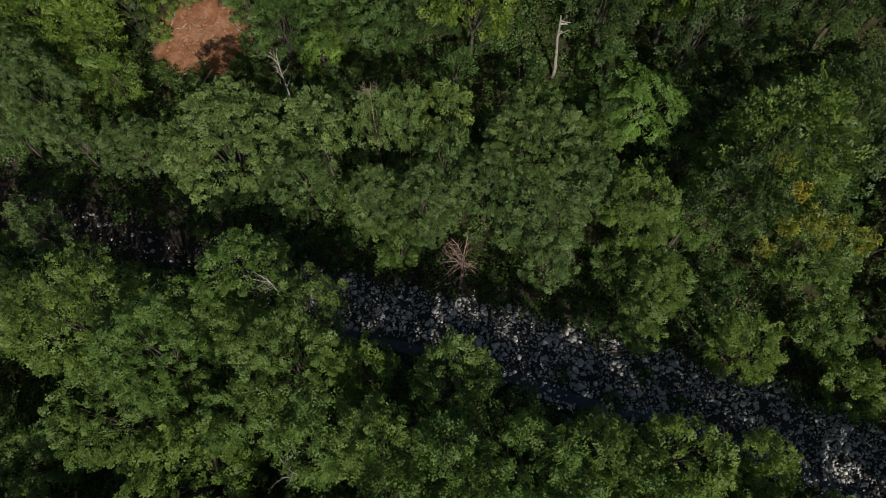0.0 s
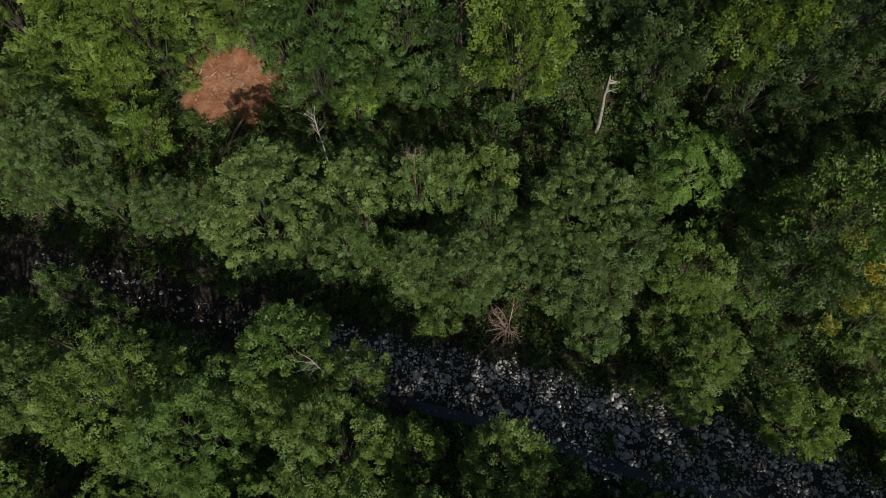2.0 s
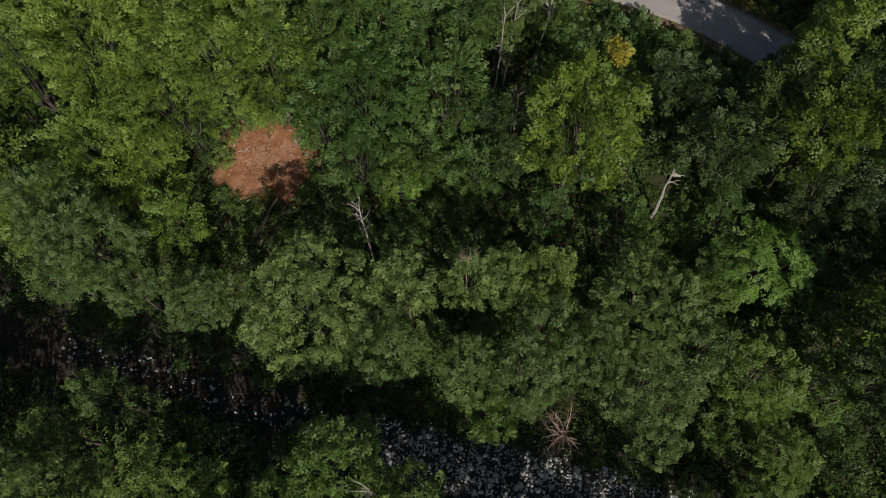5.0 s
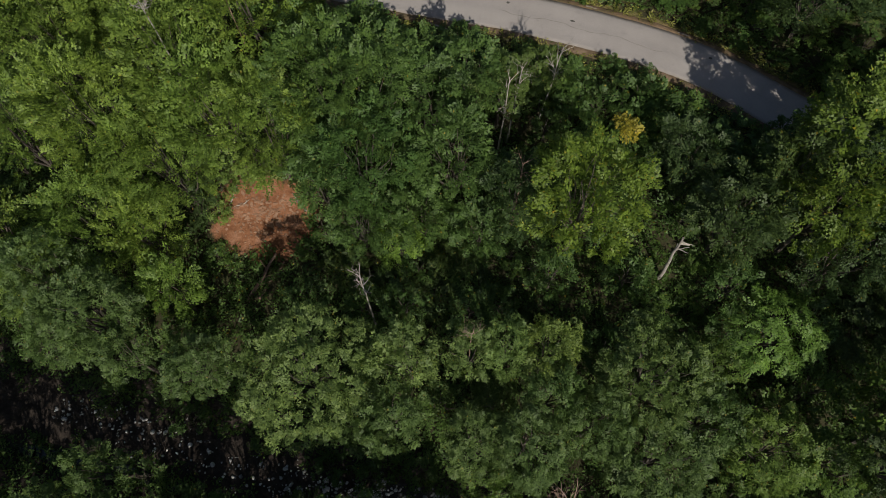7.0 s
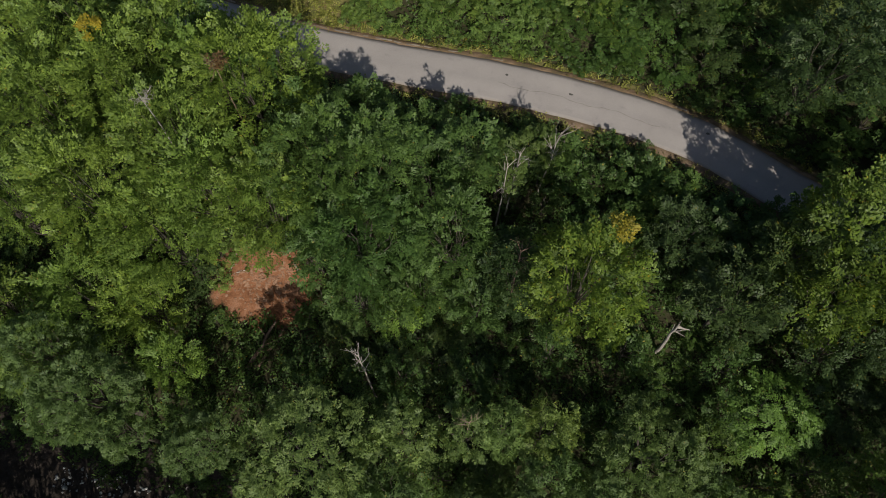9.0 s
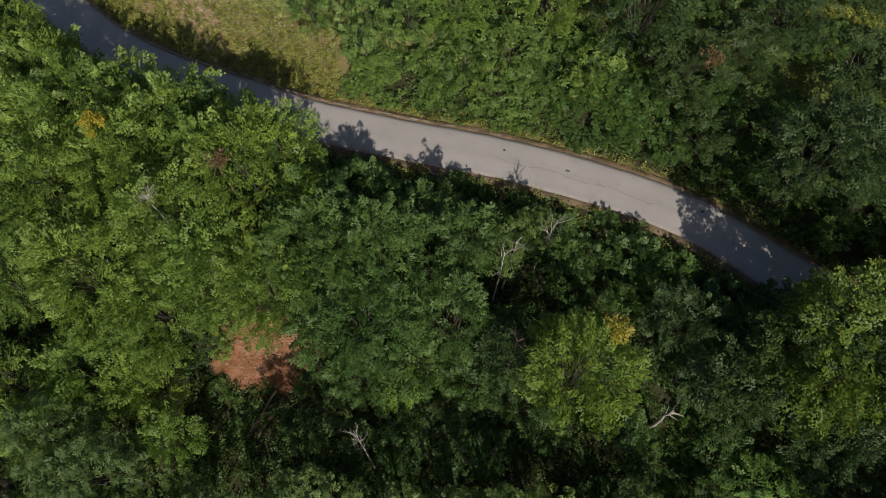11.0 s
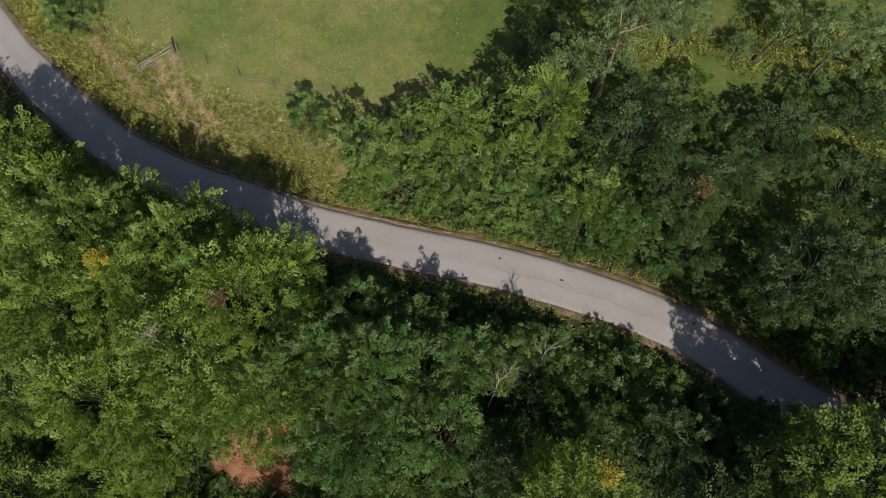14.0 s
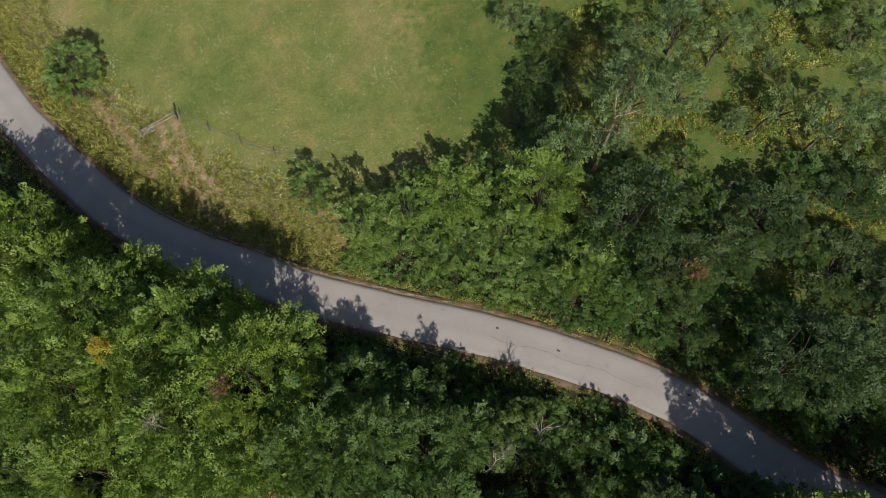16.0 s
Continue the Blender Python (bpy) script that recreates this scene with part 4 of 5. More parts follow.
for x, y, h, R in [(-23.6, 44.2, 2.8, 1.7), (-21.8, 44.6, 4.4, 1.9), (-19.4, 44.0, 2.4, 1.4), (-25.6, 43.4, 2.6, 1.5), (-25.8, 41.4, 1.6, 1.1), (-17.8, 42.4, 2.2, 1.2)]:
    plant("bramble_shrub", "light_shrub", x, y, gz(x, y) + h, R, "leafy green bramble hanging over the red earth", "brambles by the red earth")


# Undergrowth on the forest floor
def build_undergrowth():
    r = np.random.RandomState(21)
    x, y = r.uniform(-54, 34, 40000), r.uniform(-4, 76, 40000)
    d, _ = beside(ROAD, x, y)
    c, _ = beside(CREEK, x, y)
    bank = (d > 2.9) & (d < 10.5) & (x > -15) & (x < 22)
    ok = bank | (d < -3.0) & ((c > 2.5 + 0.8 * ripple(x, y, 4, 9)) | (c < -1.5 - 2.2 * smooth(-14, -4, x) + 0.8 * ripple(x, y, 4, 9))) & (np.hypot((x + 22.2) / 5.0, (y - 41.8) / 3.6) > 1 + 0.25 * ripple(x, y, 3, 2)) & (ripple(x, y, 6, 11) > -0.95)
    x, y = x[ok], y[ok]
    P = np.stack([x, y, ground_height(x, y) + r.uniform(0.05, 0.7, len(x))], 1)
    A = unit(np.stack([r.normal(0, 1, len(x)), r.normal(0, 1, len(x)), r.uniform(0.2, 1.2, len(x))], 1))
    N = unit(np.array([0, 0, 1.0]) + r.normal(0, 0.3, P.shape))
    V, F = tufts(r, P, A, N, 14, 0.9, 0.4, 0.24, 0.17)
    tagged(new("undergrowth", quads_mesh("undergrowth", V, F, SHRUB)), "low bramble and fern undergrowth on the forest floor", "undergrowth", kind="stuff")


# Stones of the creek bed
def stone_mesh(v, fine):
    r = np.random.RandomState(300 + v)
    bm = bmesh.new()
    bmesh.ops.create_icosphere(bm, subdivisions=2 if fine else 1, radius=0.5)
    cuts = [(Vector(unit(r.normal(0, 1, (1, 3)))[0]), r.uniform(0.28, 0.42)) for _ in range(6)]
    for vert in bm.verts:
        for nrm, lim in cuts:
            over = vert.co.dot(nrm) - lim
            if over > 0:
                vert.co -= nrm * over * 0.85
        vert.co *= 1 + r.uniform(-0.06, 0.06)
        vert.co.z *= 0.72
    return bm_mesh("stone", bm, STONE)


def build_stones():
    r = np.random.RandomState(31)
    t = np.gradient(CREEK[:, :2], axis=0)
    t /= np.linalg.norm(t, axis=1)[:, None]
    inside = np.where((CREEK[:, 0] > -38) & (CREEK[:, 0] < 42))[0]
    n = 19000
    i = r.choice(inside, n)
    o = r.uniform(-4.2, 3.6, n)
    x, y = CREEK[i, 0] - t[i, 1] * o + r.uniform(-0.4, 0.4, n), CREEK[i, 1] + t[i, 0] * o + r.uniform(-0.4, 0.4, n)
    east = smooth(-2, 12, x)
    mid = smooth(-14, -9, x)
    north, south = 1.8 + 0.5 * mid + 1.1 * east + 0.5 * ripple(x, y, 6, 15), -0.6 - 1.4 * mid - 1.7 * east + 0.5 * ripple(x, y, 5, 16)
    ok = (o < north) & (o > south) & (ripple(x, y, 3.2, 18) > -0.72) | (r.uniform(0, 1, n) < 0.05)
    ok &= r.uniform(0, 1, n) < 0.22 + 0.78 * smooth(-20, -7, x + 2.0 * ripple(x, y, 7, 19))
    x, y = x[ok], y[ok]
    z = ground_height(x, y)
    size = np.clip(r.lognormal(math.log(0.2), 0.42, len(x)), 0.09, 0.7)
    order = np.argsort(-size * np.where((x > -30) & (x < 32), 1, 0.2))
    bar = tagged(new("gravel_bar"), "grey rounded stones heaped along the shaded creek bed", "gravel bar", kind="structure")
    meshes = [stone_mesh(v, True) for v in range(7)]
    for k in order[:300]:
        m = pose(x[k], y[k], z[k] + size[k] * 0.16, r.uniform(-14, 14), r.uniform(-14, 14), r.uniform(0, 360)) @ Matrix.Diagonal((size[k], size[k] * r.uniform(0.6, 1.0), size[k] * r.uniform(0.7, 1.1), 1))
        part("stone", meshes[k % 7], bar, m)
    V, F, at = [], [], 0
    small = []
    for v in range(5):
        me = stone_mesh(20 + v, False)
        small.append((np.array([p.co for p in me.vertices]), np.array([p.vertices for p in me.polygons])))
        bpy.data.meshes.remove(me)
    for k in order[300:]:
        pv, pf = small[k % 5]
        a = r.uniform(0, 6.28)
        q = pv * np.array([size[k], size[k] * r.uniform(0.6, 1.0), size[k] * r.uniform(0.7, 1.2)])
        tilt = r.normal(0, 0.25, 2)
        q = np.stack([q[:, 0] * math.cos(a) - q[:, 1] * math.sin(a), q[:, 0] * math.sin(a) + q[:, 1] * math.cos(a), q[:, 2] + q[:, 0] * tilt[0] + q[:, 1] * tilt[1]], 1)
        V.append(q + np.array([x[k], y[k], z[k] + size[k] * 0.2]))
        F.append(pf + at)
        at += len(pv)
    tagged(part("small_stones", quads_mesh("small_stones", np.concatenate(V), np.concatenate(F), PEBBLE), bar), "smaller grey cobbles between the large stones", kind="stuff")


# Dead wood
def bare_limb(r, start, way, length, girth, depth, paths, spread=0.6, fork=3, sag=0.0):
    """A bare limb with forks; adds tapered paths."""
    p, w, path = Vector(start), Vector(way).normalized(), []
    for k in range(5):
        path.append((p.copy(), girth * (1 - 0.16 * k)))
        w = (w + Vector(r.normal(0, 0.13, 3)) - Vector((0, 0, sag))).normalized()
        p = p + w * length / 4
    paths.append(path)
    if depth:
        for _ in range(fork):
            k = int(r.randint(1, 5))
            q, g = path[k]
            out = (w + Vector(r.normal(0, spread, 3))).normalized()
            bare_limb(r, q, out, length * r.uniform(0.4, 0.7), g * 0.6, depth - 1, paths, spread, fork, sag)


def dead_tree(name, x, y, top, material, label, seed, girth=0.14, limbs=6, reach=1.4, lean=(0, 0), tip=0.55, depth=1, way_up=0.5, spread=0.6, sag=0.0, base=None, aim=None):
    r = np.random.RandomState(seed)
    z0 = gz(x, y) if base is None else base
    tree = tagged(new(name), label, "dead tree", "dead trees in the woods")
    tree.location = (x, y, z0 - 0.1)
    h = top - z0
    trunk = []
    for k in range(7):
        u = k / 6
        trunk.append(((lean[0] * u + r.uniform(-0.06, 0.06), lean[1] * u + r.uniform(-0.06, 0.06), h * u), girth * (1.15 - 0.75 * u)))
    part("trunk", tubes_mesh("dead_trunk", [trunk], material, 8), tree)
    for k in range(limbs):
        u = r.uniform(tip, 0.99)
        j = min(5, int(u * 6))
        a, b = Vector(trunk[j][0]), Vector(trunk[j + 1][0])
        start = a.lerp(b, u * 6 - j)
        ang = r.uniform(0, 6.28) if aim is None else radians(aim[0] + r.uniform(-1, 1) * aim[1])
        paths = []
        bare_limb(r, start, (math.cos(ang), math.sin(ang), way_up * r.uniform(0.3, 2.2) + r.uniform(-0.1, 0.2)), reach * r.uniform(0.6, 1.2), girth * 0.4, depth, paths, spread, 3, sag)
        part("branch", tubes_mesh("dead_branch", paths, material, 5), tree)
    return tree


build_undergrowth()
build_stones()
dead_tree("dead_tree", 1.4, 18.2, -3.6, PINKWOOD, "leafless reddish dead tree with many thin bare branches", 61, 0.12, 20, 1.8, (0.1, 0.2), 0.6, 2, 0.45, 1.0, 0.02)
dead_tree("dead_snag", 9.3, 35.0, 2.2, DEADWOOD, "tall bleached broken snag with few short branches", 62, 0.15, 7, 0.9, (-0.6, 0.1), 0.62, 0, 0.3, aim=(0, 60))
dead_tree("dead_sapling", -12.3, 32.0, -0.8, DEADWOOD, "small bleached dead sapling standing in the shade", 63, 0.09, 12, 0.85, (-0.6, 1.6), 0.6, 1, 0.5)
dead_tree("dead_birch", -2.2, 45.4, 6.2, DEADWOOD, "slender white dead tree with bare twigs", 64, 0.07, 13, 1.6, (0.3, 0.3), 0.45, 1, 1.9)
dead_tree("dead_birch", -2.9, 44.6, 6.2, DEADWOOD, "slender white dead tree with bare twigs", 65, 0.07, 11, 1.3, (0.2, 0.2), 0.45, 1, 1.9)
dead_tree("dead_birch", 0.2, 46.6, 6.2, DEADWOOD, "slender white dead tree with bare twigs", 66, 0.07, 12, 1.5, (0.7, 0.6), 0.45, 1, 1.9)
dead_tree("dead_willow", -11.0, 14.2, 3.8, DEADWOOD, "dead grey treetop with bare twigs among alders", 67, 0.08, 7, 1.2, (0.0, 0.0), 0.85, 1, 0.8)
dead_tree("dead_willow", -9.6, 2.4, 3.6, DEADWOOD, "dead grey treetop with bare twigs among alders", 68, 0.08, 6, 1.4, (0.8, 0.2), 0.85, 1, 0.3)
dead_tree("dead_beech", -25.6, 46.2, 11.6, DEADWOOD, "pale bare treetop sticking out of a beech", 69, 0.08, 9, 0.9, (0.3, 0.3), 0.94, 2, 0.9)
dead_tree("dead_beech", -21.0, 48.6, 12.2, LOG, "brown withered treetop among green beeches", 70, 0.06, 9, 0.8, (0.0, 0.0), 0.95, 2, 0.6)
dead_tree("dead_maple", -1.9, 39.0, 5.2, LOG, "bare brown branches beside a yellowing maple", 71, 0.1, 6, 1.3, (0.0, 0.0), 0.85, 1, 0.5)
dead_tree("dead_willow", -5.2, 28.5, 2.9, PINKWOOD, "withered willow branches among grey-green leaves", 72, 0.05, 7, 1.1, (0.0, 0.0), 0.9, 2, 0.6)
dead_tree("broken_stump", 15.4, 65.4, 8.2, POSTWOOD, "broken grey trunk standing among shrubs", 73, 0.24, 2, 0.3, (0.1, 0.0), 0.8, 0, 0.8)
dead_tree("dead_fruit_tree", 5.6, 68.0, 13.6, PINKWOOD, "dead lower branches of an old fruit tree", 74, 0.15, 10, 1.7, (0.0, 0.0), 0.75, 1, 0.4)


def log(name, a, b, girth, material, label, seed):
    r = np.random.RandomState(seed)
    a, b = Vector(a), Vector(b)
    path = [(a.lerp(b, k / 6) + Vector(r.normal(0, 0.05, 3)), girth * (1 - 0.08 * k)) for k in range(7)]
    thing = tagged(new(name), label, "log", "fallen wood")
    thing.location = a
    part("stem", tubes_mesh(name, [[(p - a, g) for p, g in path]], material, 8), thing)
    paths = []
    for k in range(3):
        p = path[2 + k][0] - a
        bare_limb(r, p, ((b - a).normalized() * 0.6 + Vector((r.uniform(-1, 1), r.uniform(-1, 1), 0.3))), girth * 7, girth * 0.35, 0, paths)
    for q in paths:
        part("branch", tubes_mesh("log_branch", [q], material, 5), thing)


def lying(name, x0, y0, x1, y1, girth, material, label, seed, lift=0.0):
    log(name, (x0, y0, gz(x0, y0) + girth), (x1, y1, gz(x1, y1) + girth + lift), girth, material, label, seed)


lying("fallen_log", -23.0, 34.4, -20.8, 38.0, 0.18, LOG, "brown fallen log below the bare red earth", 81, 0.7)
lying("fallen_log", -22.2, 34.6, -20.2, 37.6, 0.12, LOG, "thin brown fallen log below the bare red earth", 82)
lying("fallen_log", -18.4, 41.4, -19.6, 42.8, 0.1, DEADWOOD, "short pale fallen log on the red earth", 83)
lying("bare_root", -24.9, 42.2, -24.1, 43.9, 0.06, DEADWOOD, "pale bare root on the slipped red earth", 89, 0.2)
lying("bare_root", -24.6, 42.0, -23.2, 42.5, 0.05, DEADWOOD, "pale bare root on the slipped red earth", 90, 0.1)
lying("fallen_log", -14.2, 18.2, -12.4, 20.6, 0.1, LOG, "thin driftwood pole on the stony creek bank", 84)
lying("fallen_log", 8.6, 13.6, 10.2, 15.0, 0.08, PINKWOOD, "reddish driftwood branch on the gravel bar", 85)
lying("fallen_log", 7.2, 16.6, 11.0, 16.9, 0.06, PINKWOOD, "reddish driftwood branch on the gravel bar", 86)
lying("fallen_log", 13.2, 12.6, 15.4, 13.0, 0.06, PINKWOOD, "reddish driftwood branch on the gravel bar", 87)

# Withered and turned sprays within crowns
def sprays(name, x, y, z, R, material, label, seed):
    r = np.random.RandomState(seed)
    P, A, N, C = crown_shoots(r, R, R * 0.7, int(75 * R * R + 12), 6, STYLES["alder"])
    V, F = tufts(r, P, A, N, 14, 0.5, 0.2, 0.17, 0.13)
    host = min(TREES, key=lambda t: (t.location.x - x) ** 2 + (t.location.y - y) ** 2)
    crown = next(c for c in host.children if c.name.startswith("crown"))
    return part(name, quads_mesh(name, V, F, material), crown, crown.matrix_basis.inverted() @ Matrix.Translation(Vector((x, y, z)) - host.location), label)


TREES = [o for o in scene.collection.objects if o.type == "EMPTY" and any(c.name.startswith("crown") for c in o.children)]
sprays("turned_foliage", 3.4, 38.4, 10.7, 0.7, YELLOW, "bright yellow turned leaves", 91)
sprays("turned_foliage", -28.9, 51.0, 12.0, 0.6, YELLOW, "bright yellow turned leaves", 93)
for k, (x, y, z, R) in enumerate([(21.3, 16.9, 1.6, 0.55), (22.7, 18.1, 2.6, 0.60), (24.0, 18.4, 3.4, 0.70), (25.8, 17.8, 3.4, 0.60), (27.2, 16.9, 3.2, 0.70), (21.3, 21.0, 6.4, 0.50), (25.5, 17.7, 1.6, 0.50)]):
    sprays("yellowing_foliage", x, y, z, R, YELLOWING, "yellowing leaves", 940 + k)
sprays("turned_foliage", 22.0, 18.9, 6.6, 0.35, YELLOW, "yellow turned leaves", 94)
sprays("withered_foliage", -20.9, 48.8, 11.8, 0.4, BROWN, "withered brown leaves", 96)
sprays("withered_foliage", 11.2, 57.6, 10.2, 0.5, BROWN, "withered brown leaves", 97)


# ---- road edge, fence, gate ----
def road_point(x, off):
    i = int(np.argmin(np.abs(ROAD[:, 0] - x)))
    t = ROAD[i + 1, :2] - ROAD[i - 1, :2]
    t /= np.linalg.norm(t)
    return ROAD[i, 0] - t[1] * off, ROAD[i, 1] + t[0] * off, ROAD[i, 2], math.degrees(math.atan2(t[1], t[0]))


def block(name, sx, sy, sz, bevel, material, seed=0):
    r = np.random.RandomState(seed)
    bm = bmesh.new()
    bmesh.ops.create_cube(bm, size=1)
    for v in bm.verts:
        v.co = Vector((v.co.x * sx, v.co.y * sy, v.co.z * sz)) + Vector(r.uniform(-1, 1, 3)) * bevel * 0.6
    bmesh.ops.bevel(bm, geom=list(bm.edges), offset=bevel, segments=1, affect="EDGES")
    return bm_mesh(name, bm, material)


def build_kerb():
    r = np.random.RandomState(41)
    kerb = tagged(new("kerb"), "broken line of pale concrete edging along the lane", "kerb", kind="structure")
    shapes = [block("kerb_piece", 0.88, 0.13, 0.26, 0.025, KERBSTONE, k) for k in range(5)]
    x = -37.0
    while x < 18:
        px, py, pz, a = road_point(x, ROAD_HALF + 0.16 + r.uniform(-0.04, 0.05))
        if r.uniform(0, 1) > (0.08 if x < -8 else 0.8):
            part("kerb_piece", shapes[r.randint(5)], kerb, pose(px, py, pz - 0.045 + r.uniform(-0.03, 0.02), 0, r.uniform(-3, 3), a + r.uniform(-3, 3)))
        x += 0.9 * abs(math.cos(radians(a)))


def build_fence():
    r = np.random.RandomState(42)
    line = spline([(-52, 93, 0), (-46.9, 87.2, 0), (-43, 82.6, 0), (-39.3, 78.8, 0), (-34.9, 73.9, 0)], 0.3)
    line2 = spline([(-31.0, 75.4, 0), (-27.4, 73.6, 0), (-22, 71.2, 0), (-17, 70.1, 0), (-12.5, 69.6, 0)], 0.3)
    for pts in (line, line2):
        fence = tagged(new("fence"), "weathered post and wire fence round the meadow", "fence", "meadow fences")
        fence.location = (pts[0][0], pts[0][1], gz(pts[0][0], pts[0][1]))
        o = fence.location
        tops = []
        shape = block("post", 0.085, 0.085, 1.25, 0.02, POSTWOOD, 5)
        for p in pts[::11]:
            z = gz(p[0], p[1])
            part("post", shape, fence, pose(p[0] - o.x, p[1] - o.y, z - o.z + 0.45, r.uniform(-4, 4), r.uniform(-4, 4), r.uniform(0, 90)))
            tops.append(Vector((p[0] - o.x, p[1] - o.y, z - o.z)))
        for h in (0.35, 0.65, 0.98):
            part("wire", tubes_mesh("wire", [[(p + Vector((0, 0, h)), 0.008) for p in tops]], STEEL, 4), fence)


def build_gate():
    a, b = Vector((-34.7, 74.0, gz(-34.7, 74.0))), Vector((-31.3, 75.3, gz(-31.3, 75.3)))
    gate = tagged(new("field_gate"), "pale weathered pole gate into the meadow", "gate")
    gate.location = a
    d = b - a
    def pole(name, u0, h0, u1, h1, girth=0.03):
        part(name, tubes_mesh(name, [[(d * u0 + Vector((0, 0, h0)), girth), (d * (u0 + u1) / 2 + Vector((0, 0, (h0 + h1) / 2 - 0.02)), girth), (d * u1 + Vector((0, 0, h1)), girth * 0.85)]], DEADWOOD, 7), gate)

    pole("rail", 0, 1.12, 1, 1.1, 0.035)
    pole("rail", 0.3, 0.72, 1, 0.7)
    for h in (0.25, 0.55, 0.85):
        pole("rail", 0, h, 0.38, h)
    for u in (0.01, 0.2, 0.38):
        pole("stile", u, 0.15, u, 1.16, 0.035)
    pole("brace", 0.02, 0.25, 0.37, 1.08)
    for p in (a, b):
        post = tagged(new("gate_post", block("gate_post", 0.14, 0.14, 1.8, 0.03, POSTWOOD, 9)), "stout weathered wooden gate post", "post", "gate posts")
        post.matrix_basis = pose(p.x, p.y, p.z + 0.7)


# ---- meadow and verge ----
def build_meadow():
    r = np.random.RandomState(51)
    n = 110000
    x, y = r.uniform(-54, 36, n), r.uniform(62, 96, n)
    d, _ = beside(ROAD, x, y)
    wood = (x > -4.5 - 0.12 * (y - 70)) & (d < 20 - 0.3 * (x + 4))
    field = (d > 7) & ~wood & (r.uniform(0, 1, n) < 0.4)
    fx, fy = x[field], y[field]
    P = np.stack([fx, fy, ground_height(fx, fy)], 1)
    A = unit(np.stack([r.normal(0, 1, len(fx)), r.normal(0, 1, len(fx)), r.uniform(0.25, 0.9, len(fx))], 1))
    W = unit(np.stack([r.normal(0, 1, len(fx)), r.normal(0, 1, len(fx)), np.zeros(len(fx))], 1)) * r.uniform(0.03, 0.08, (len(fx), 1))
    H = r.uniform(0.05, 0.13, (len(fx), 1)) * (1 + 0.4 * ripple(fx, fy, 4, 33)[:, None])
    V = np.stack([P - W, P + W, P + A * H], 1).reshape(-1, 3)
    tagged(new("meadow_grass", quads_mesh("meadow_grass", V, np.arange(len(V)).reshape(-1, 3), GRASS)), "short green and straw-coloured meadow grass", "grass", kind="stuff")
    m = (d > 5.0) & ~wood & (x < 2 - 0.2 * (y - 70)) & (r.uniform(0, 1, n) < 0.06 + 0.4 * np.clip(ripple(x, y, 5, 34), 0, 1) ** 3 + 0.55 * np.exp(-((d - 7.5) / 1.8) ** 2) * (x < -16) + 0.4 * np.exp(-((x + 13) ** 2 + (y - 77.6) ** 2) / 1.2))
    fx, fy = x[m], y[m]
    P = np.stack([fx, fy, ground_height(fx, fy) + r.uniform(0.2, 0.4, len(fx))], 1)
    s = r.uniform(0.018, 0.042, (len(fx), 1))
    a = r.uniform(0, 6.28, (len(fx), 1))
    U = np.concatenate([np.cos(a), np.sin(a), r.normal(0, 0.3, a.shape)], 1) * s
    Wd = np.concatenate([-np.sin(a), np.cos(a), r.normal(0, 0.3, a.shape)], 1) * s
    V = np.stack([P + U, P + Wd, P - U, P - Wd], 1).reshape(-1, 3)
    tagged(new("daisies", quads_mesh("daisies", V, np.arange(len(V)).reshape(-1, 4), PETAL)), "scattered white daisies in the meadow", "flowers", kind="stuff")


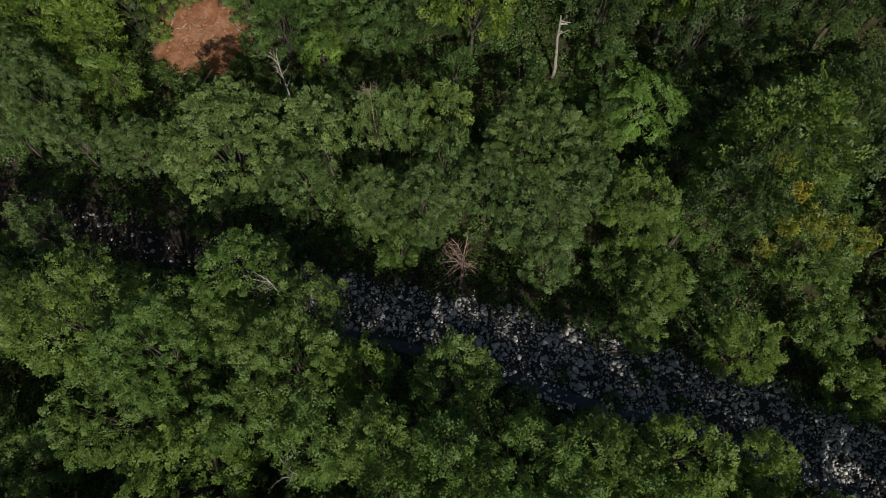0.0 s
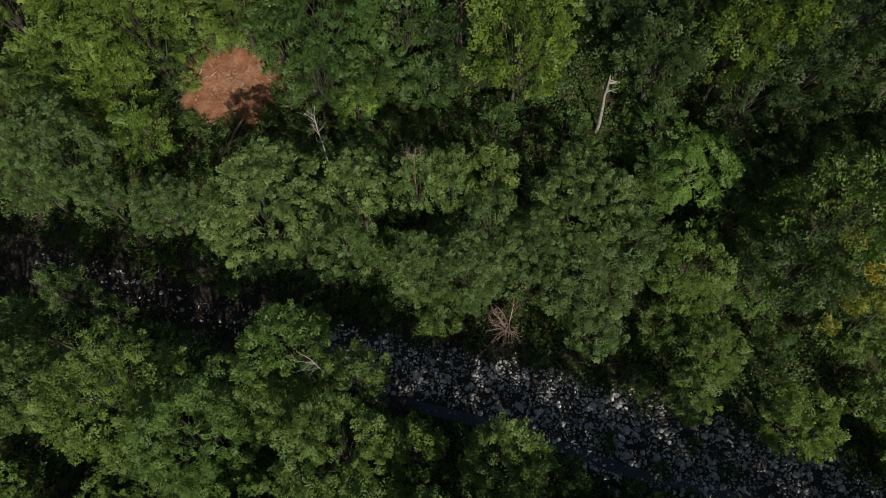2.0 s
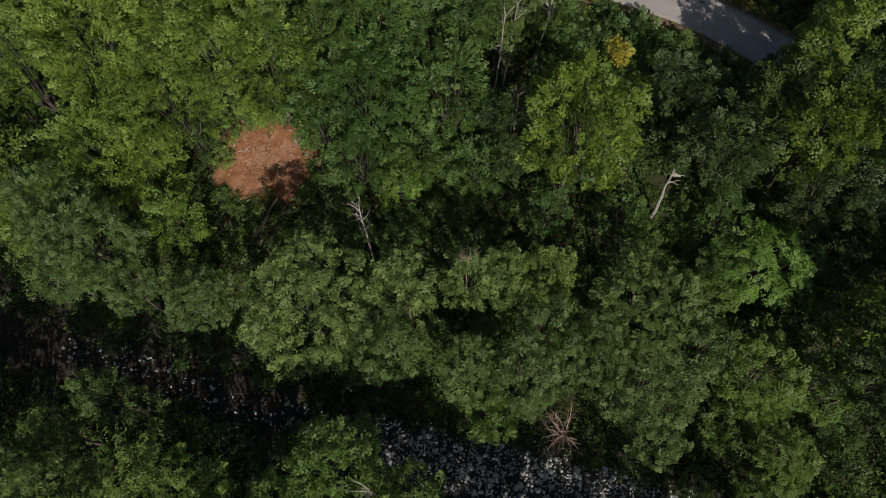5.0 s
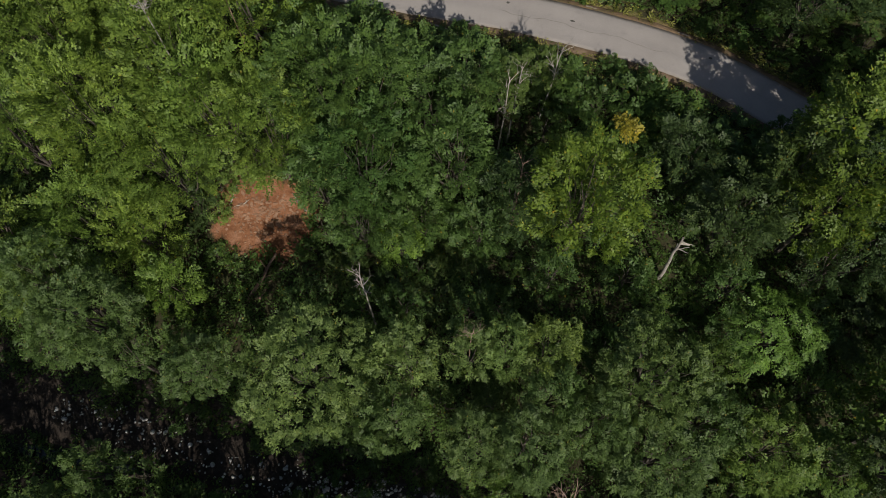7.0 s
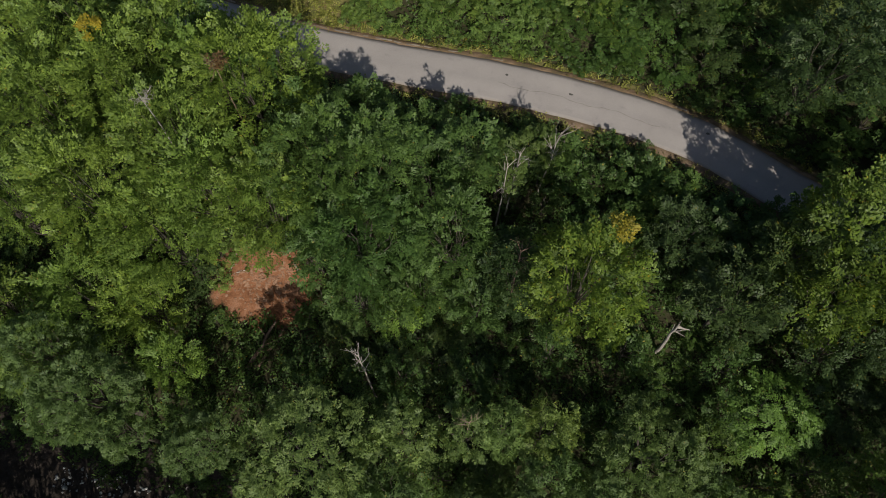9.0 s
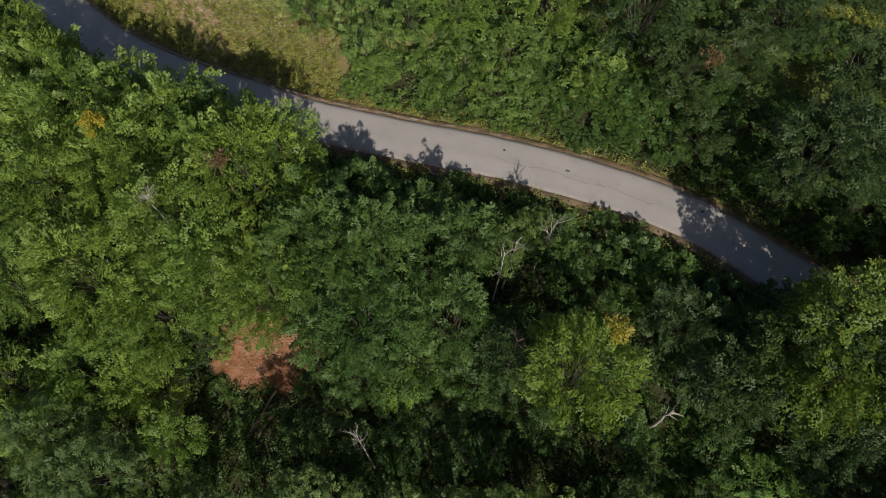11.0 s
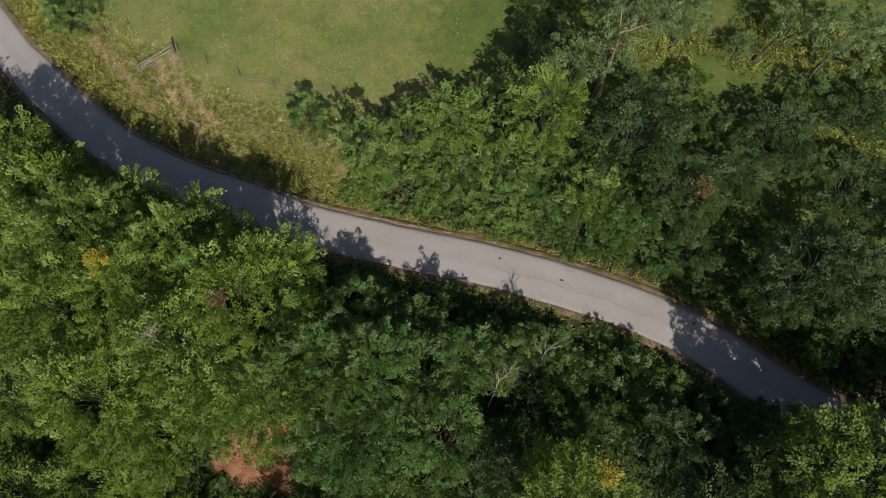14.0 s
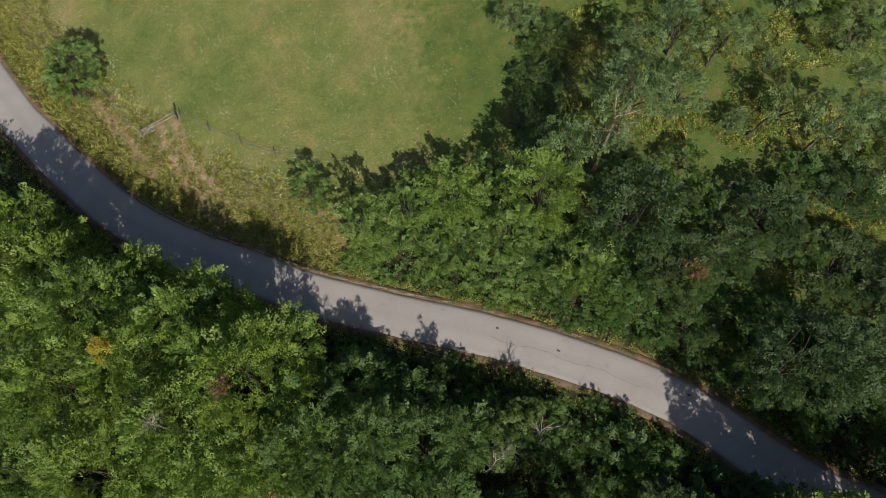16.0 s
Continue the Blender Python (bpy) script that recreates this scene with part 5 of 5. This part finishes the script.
def build_verge():
    r = np.random.RandomState(52)
    n = 130000
    x, y = r.uniform(-56, 32, n), r.uniform(44, 96, n)
    d, _ = beside(ROAD, x, y)
    ok = (d > 2.3) & (d < 8.5 + ripple(x, y, 4, 35)) & (x < -16) & ((np.abs(np.abs(beside(TRACK, x, y)[0]) - 0.8) > 0.4) | (r.uniform(0, 1, n) < 0.25)) & ((np.abs(beside(FENCE_PATH, x, y)[0]) > 0.6) | (r.uniform(0, 1, n) < 0.3)) | (d > 2.25) & (d < 3.3) & (r.uniform(0, 1, n) < 0.5) | (d < -2.2) & (d > -3.4) & (r.uniform(0, 1, n) < 0.4)
    ok |= (x > 3) & (d > 11) & (y < 86) & (ripple(x, y, 7, 36) > 0.0) & (r.uniform(0, 1, n) < 0.7)
    x, y = x[ok], y[ok]
    P = np.stack([x, y, ground_height(x, y)], 1)
    A = unit(np.stack([r.normal(0, 1, len(x)), r.normal(0, 1, len(x)), r.uniform(0.3, 1.1, len(x))], 1))
    N = unit(r.normal(0, 0.35, P.shape) + np.array([0, 0, 1.0]))
    V, F = leaves(r, P, A, N, 5, 0.5, 0.24, 0.1)
    tagged(new("verge_weeds", quads_mesh("verge_weeds", V, F, WEED)), "dry yellow-green weeds and grass on the verge", "weeds", kind="stuff")


build_kerb()
build_fence()
build_gate()
build_meadow()
build_verge()


def tar_patch(x, off, sx, sy, seed):
    px, py, pz, a = road_point(x, off)
    r = np.random.RandomState(seed)
    bm = bmesh.new()
    ring = [bm.verts.new((sx * (0.8 + r.uniform(0, 0.4)) * math.cos(k * 0.6283), sy * (0.8 + r.uniform(0, 0.4)) * math.sin(k * 0.6283), 0)) for k in range(10)]
    bm.faces.new(ring)
    solid = bmesh.ops.extrude_face_region(bm, geom=list(bm.faces))
    for v in solid["geom"]:
        if isinstance(v, bmesh.types.BMVert):
            v.co.z += 0.012
    patch = tagged(new("tar_patch", bm_mesh("tar_patch", bm, TAR)), "small dark tar patch on the pale asphalt", "road patch", "patches on the road")
    patch.matrix_basis = pose(px, py, pz + 0.075, 0, 0, a)


tar_patch(2.8, 0.35, 0.2, 0.09, 1)
tar_patch(-2.3, 0.75, 0.13, 0.1, 2)
tar_patch(12.6, 0.9, 0.16, 0.1, 3)
lying("fallen_pole", -8.2, 54.0, -4.6, 52.9, 0.07, DEADWOOD, "pale thin pole lying along the road edge", 88)


# A repaired seam along the middle of the lane
path = []
for x in np.arange(-3.0, 10.0, 0.5):
    px, py, pz, a = road_point(x, -0.15 + 0.12 * math.sin(x * 1.3) + 0.05 * math.sin(x * 4.1))
    path.append((px, py, pz + 0.083, a))
rows = []
for px, py, pz, a in path:
    nx, ny = -math.sin(radians(a)), math.cos(radians(a))
    w = 0.022 + 0.012 * math.sin(px * 5)
    rows += [(px + nx * w, py + ny * w, pz), (px - nx * w, py - ny * w, pz)]
part("seam", quads_mesh("seam", rows, [(2 * k, 2 * k + 1, 2 * k + 3, 2 * k + 2) for k in range(len(path) - 1)], SEAM), bpy.data.objects["road"], label="dark repaired seam")
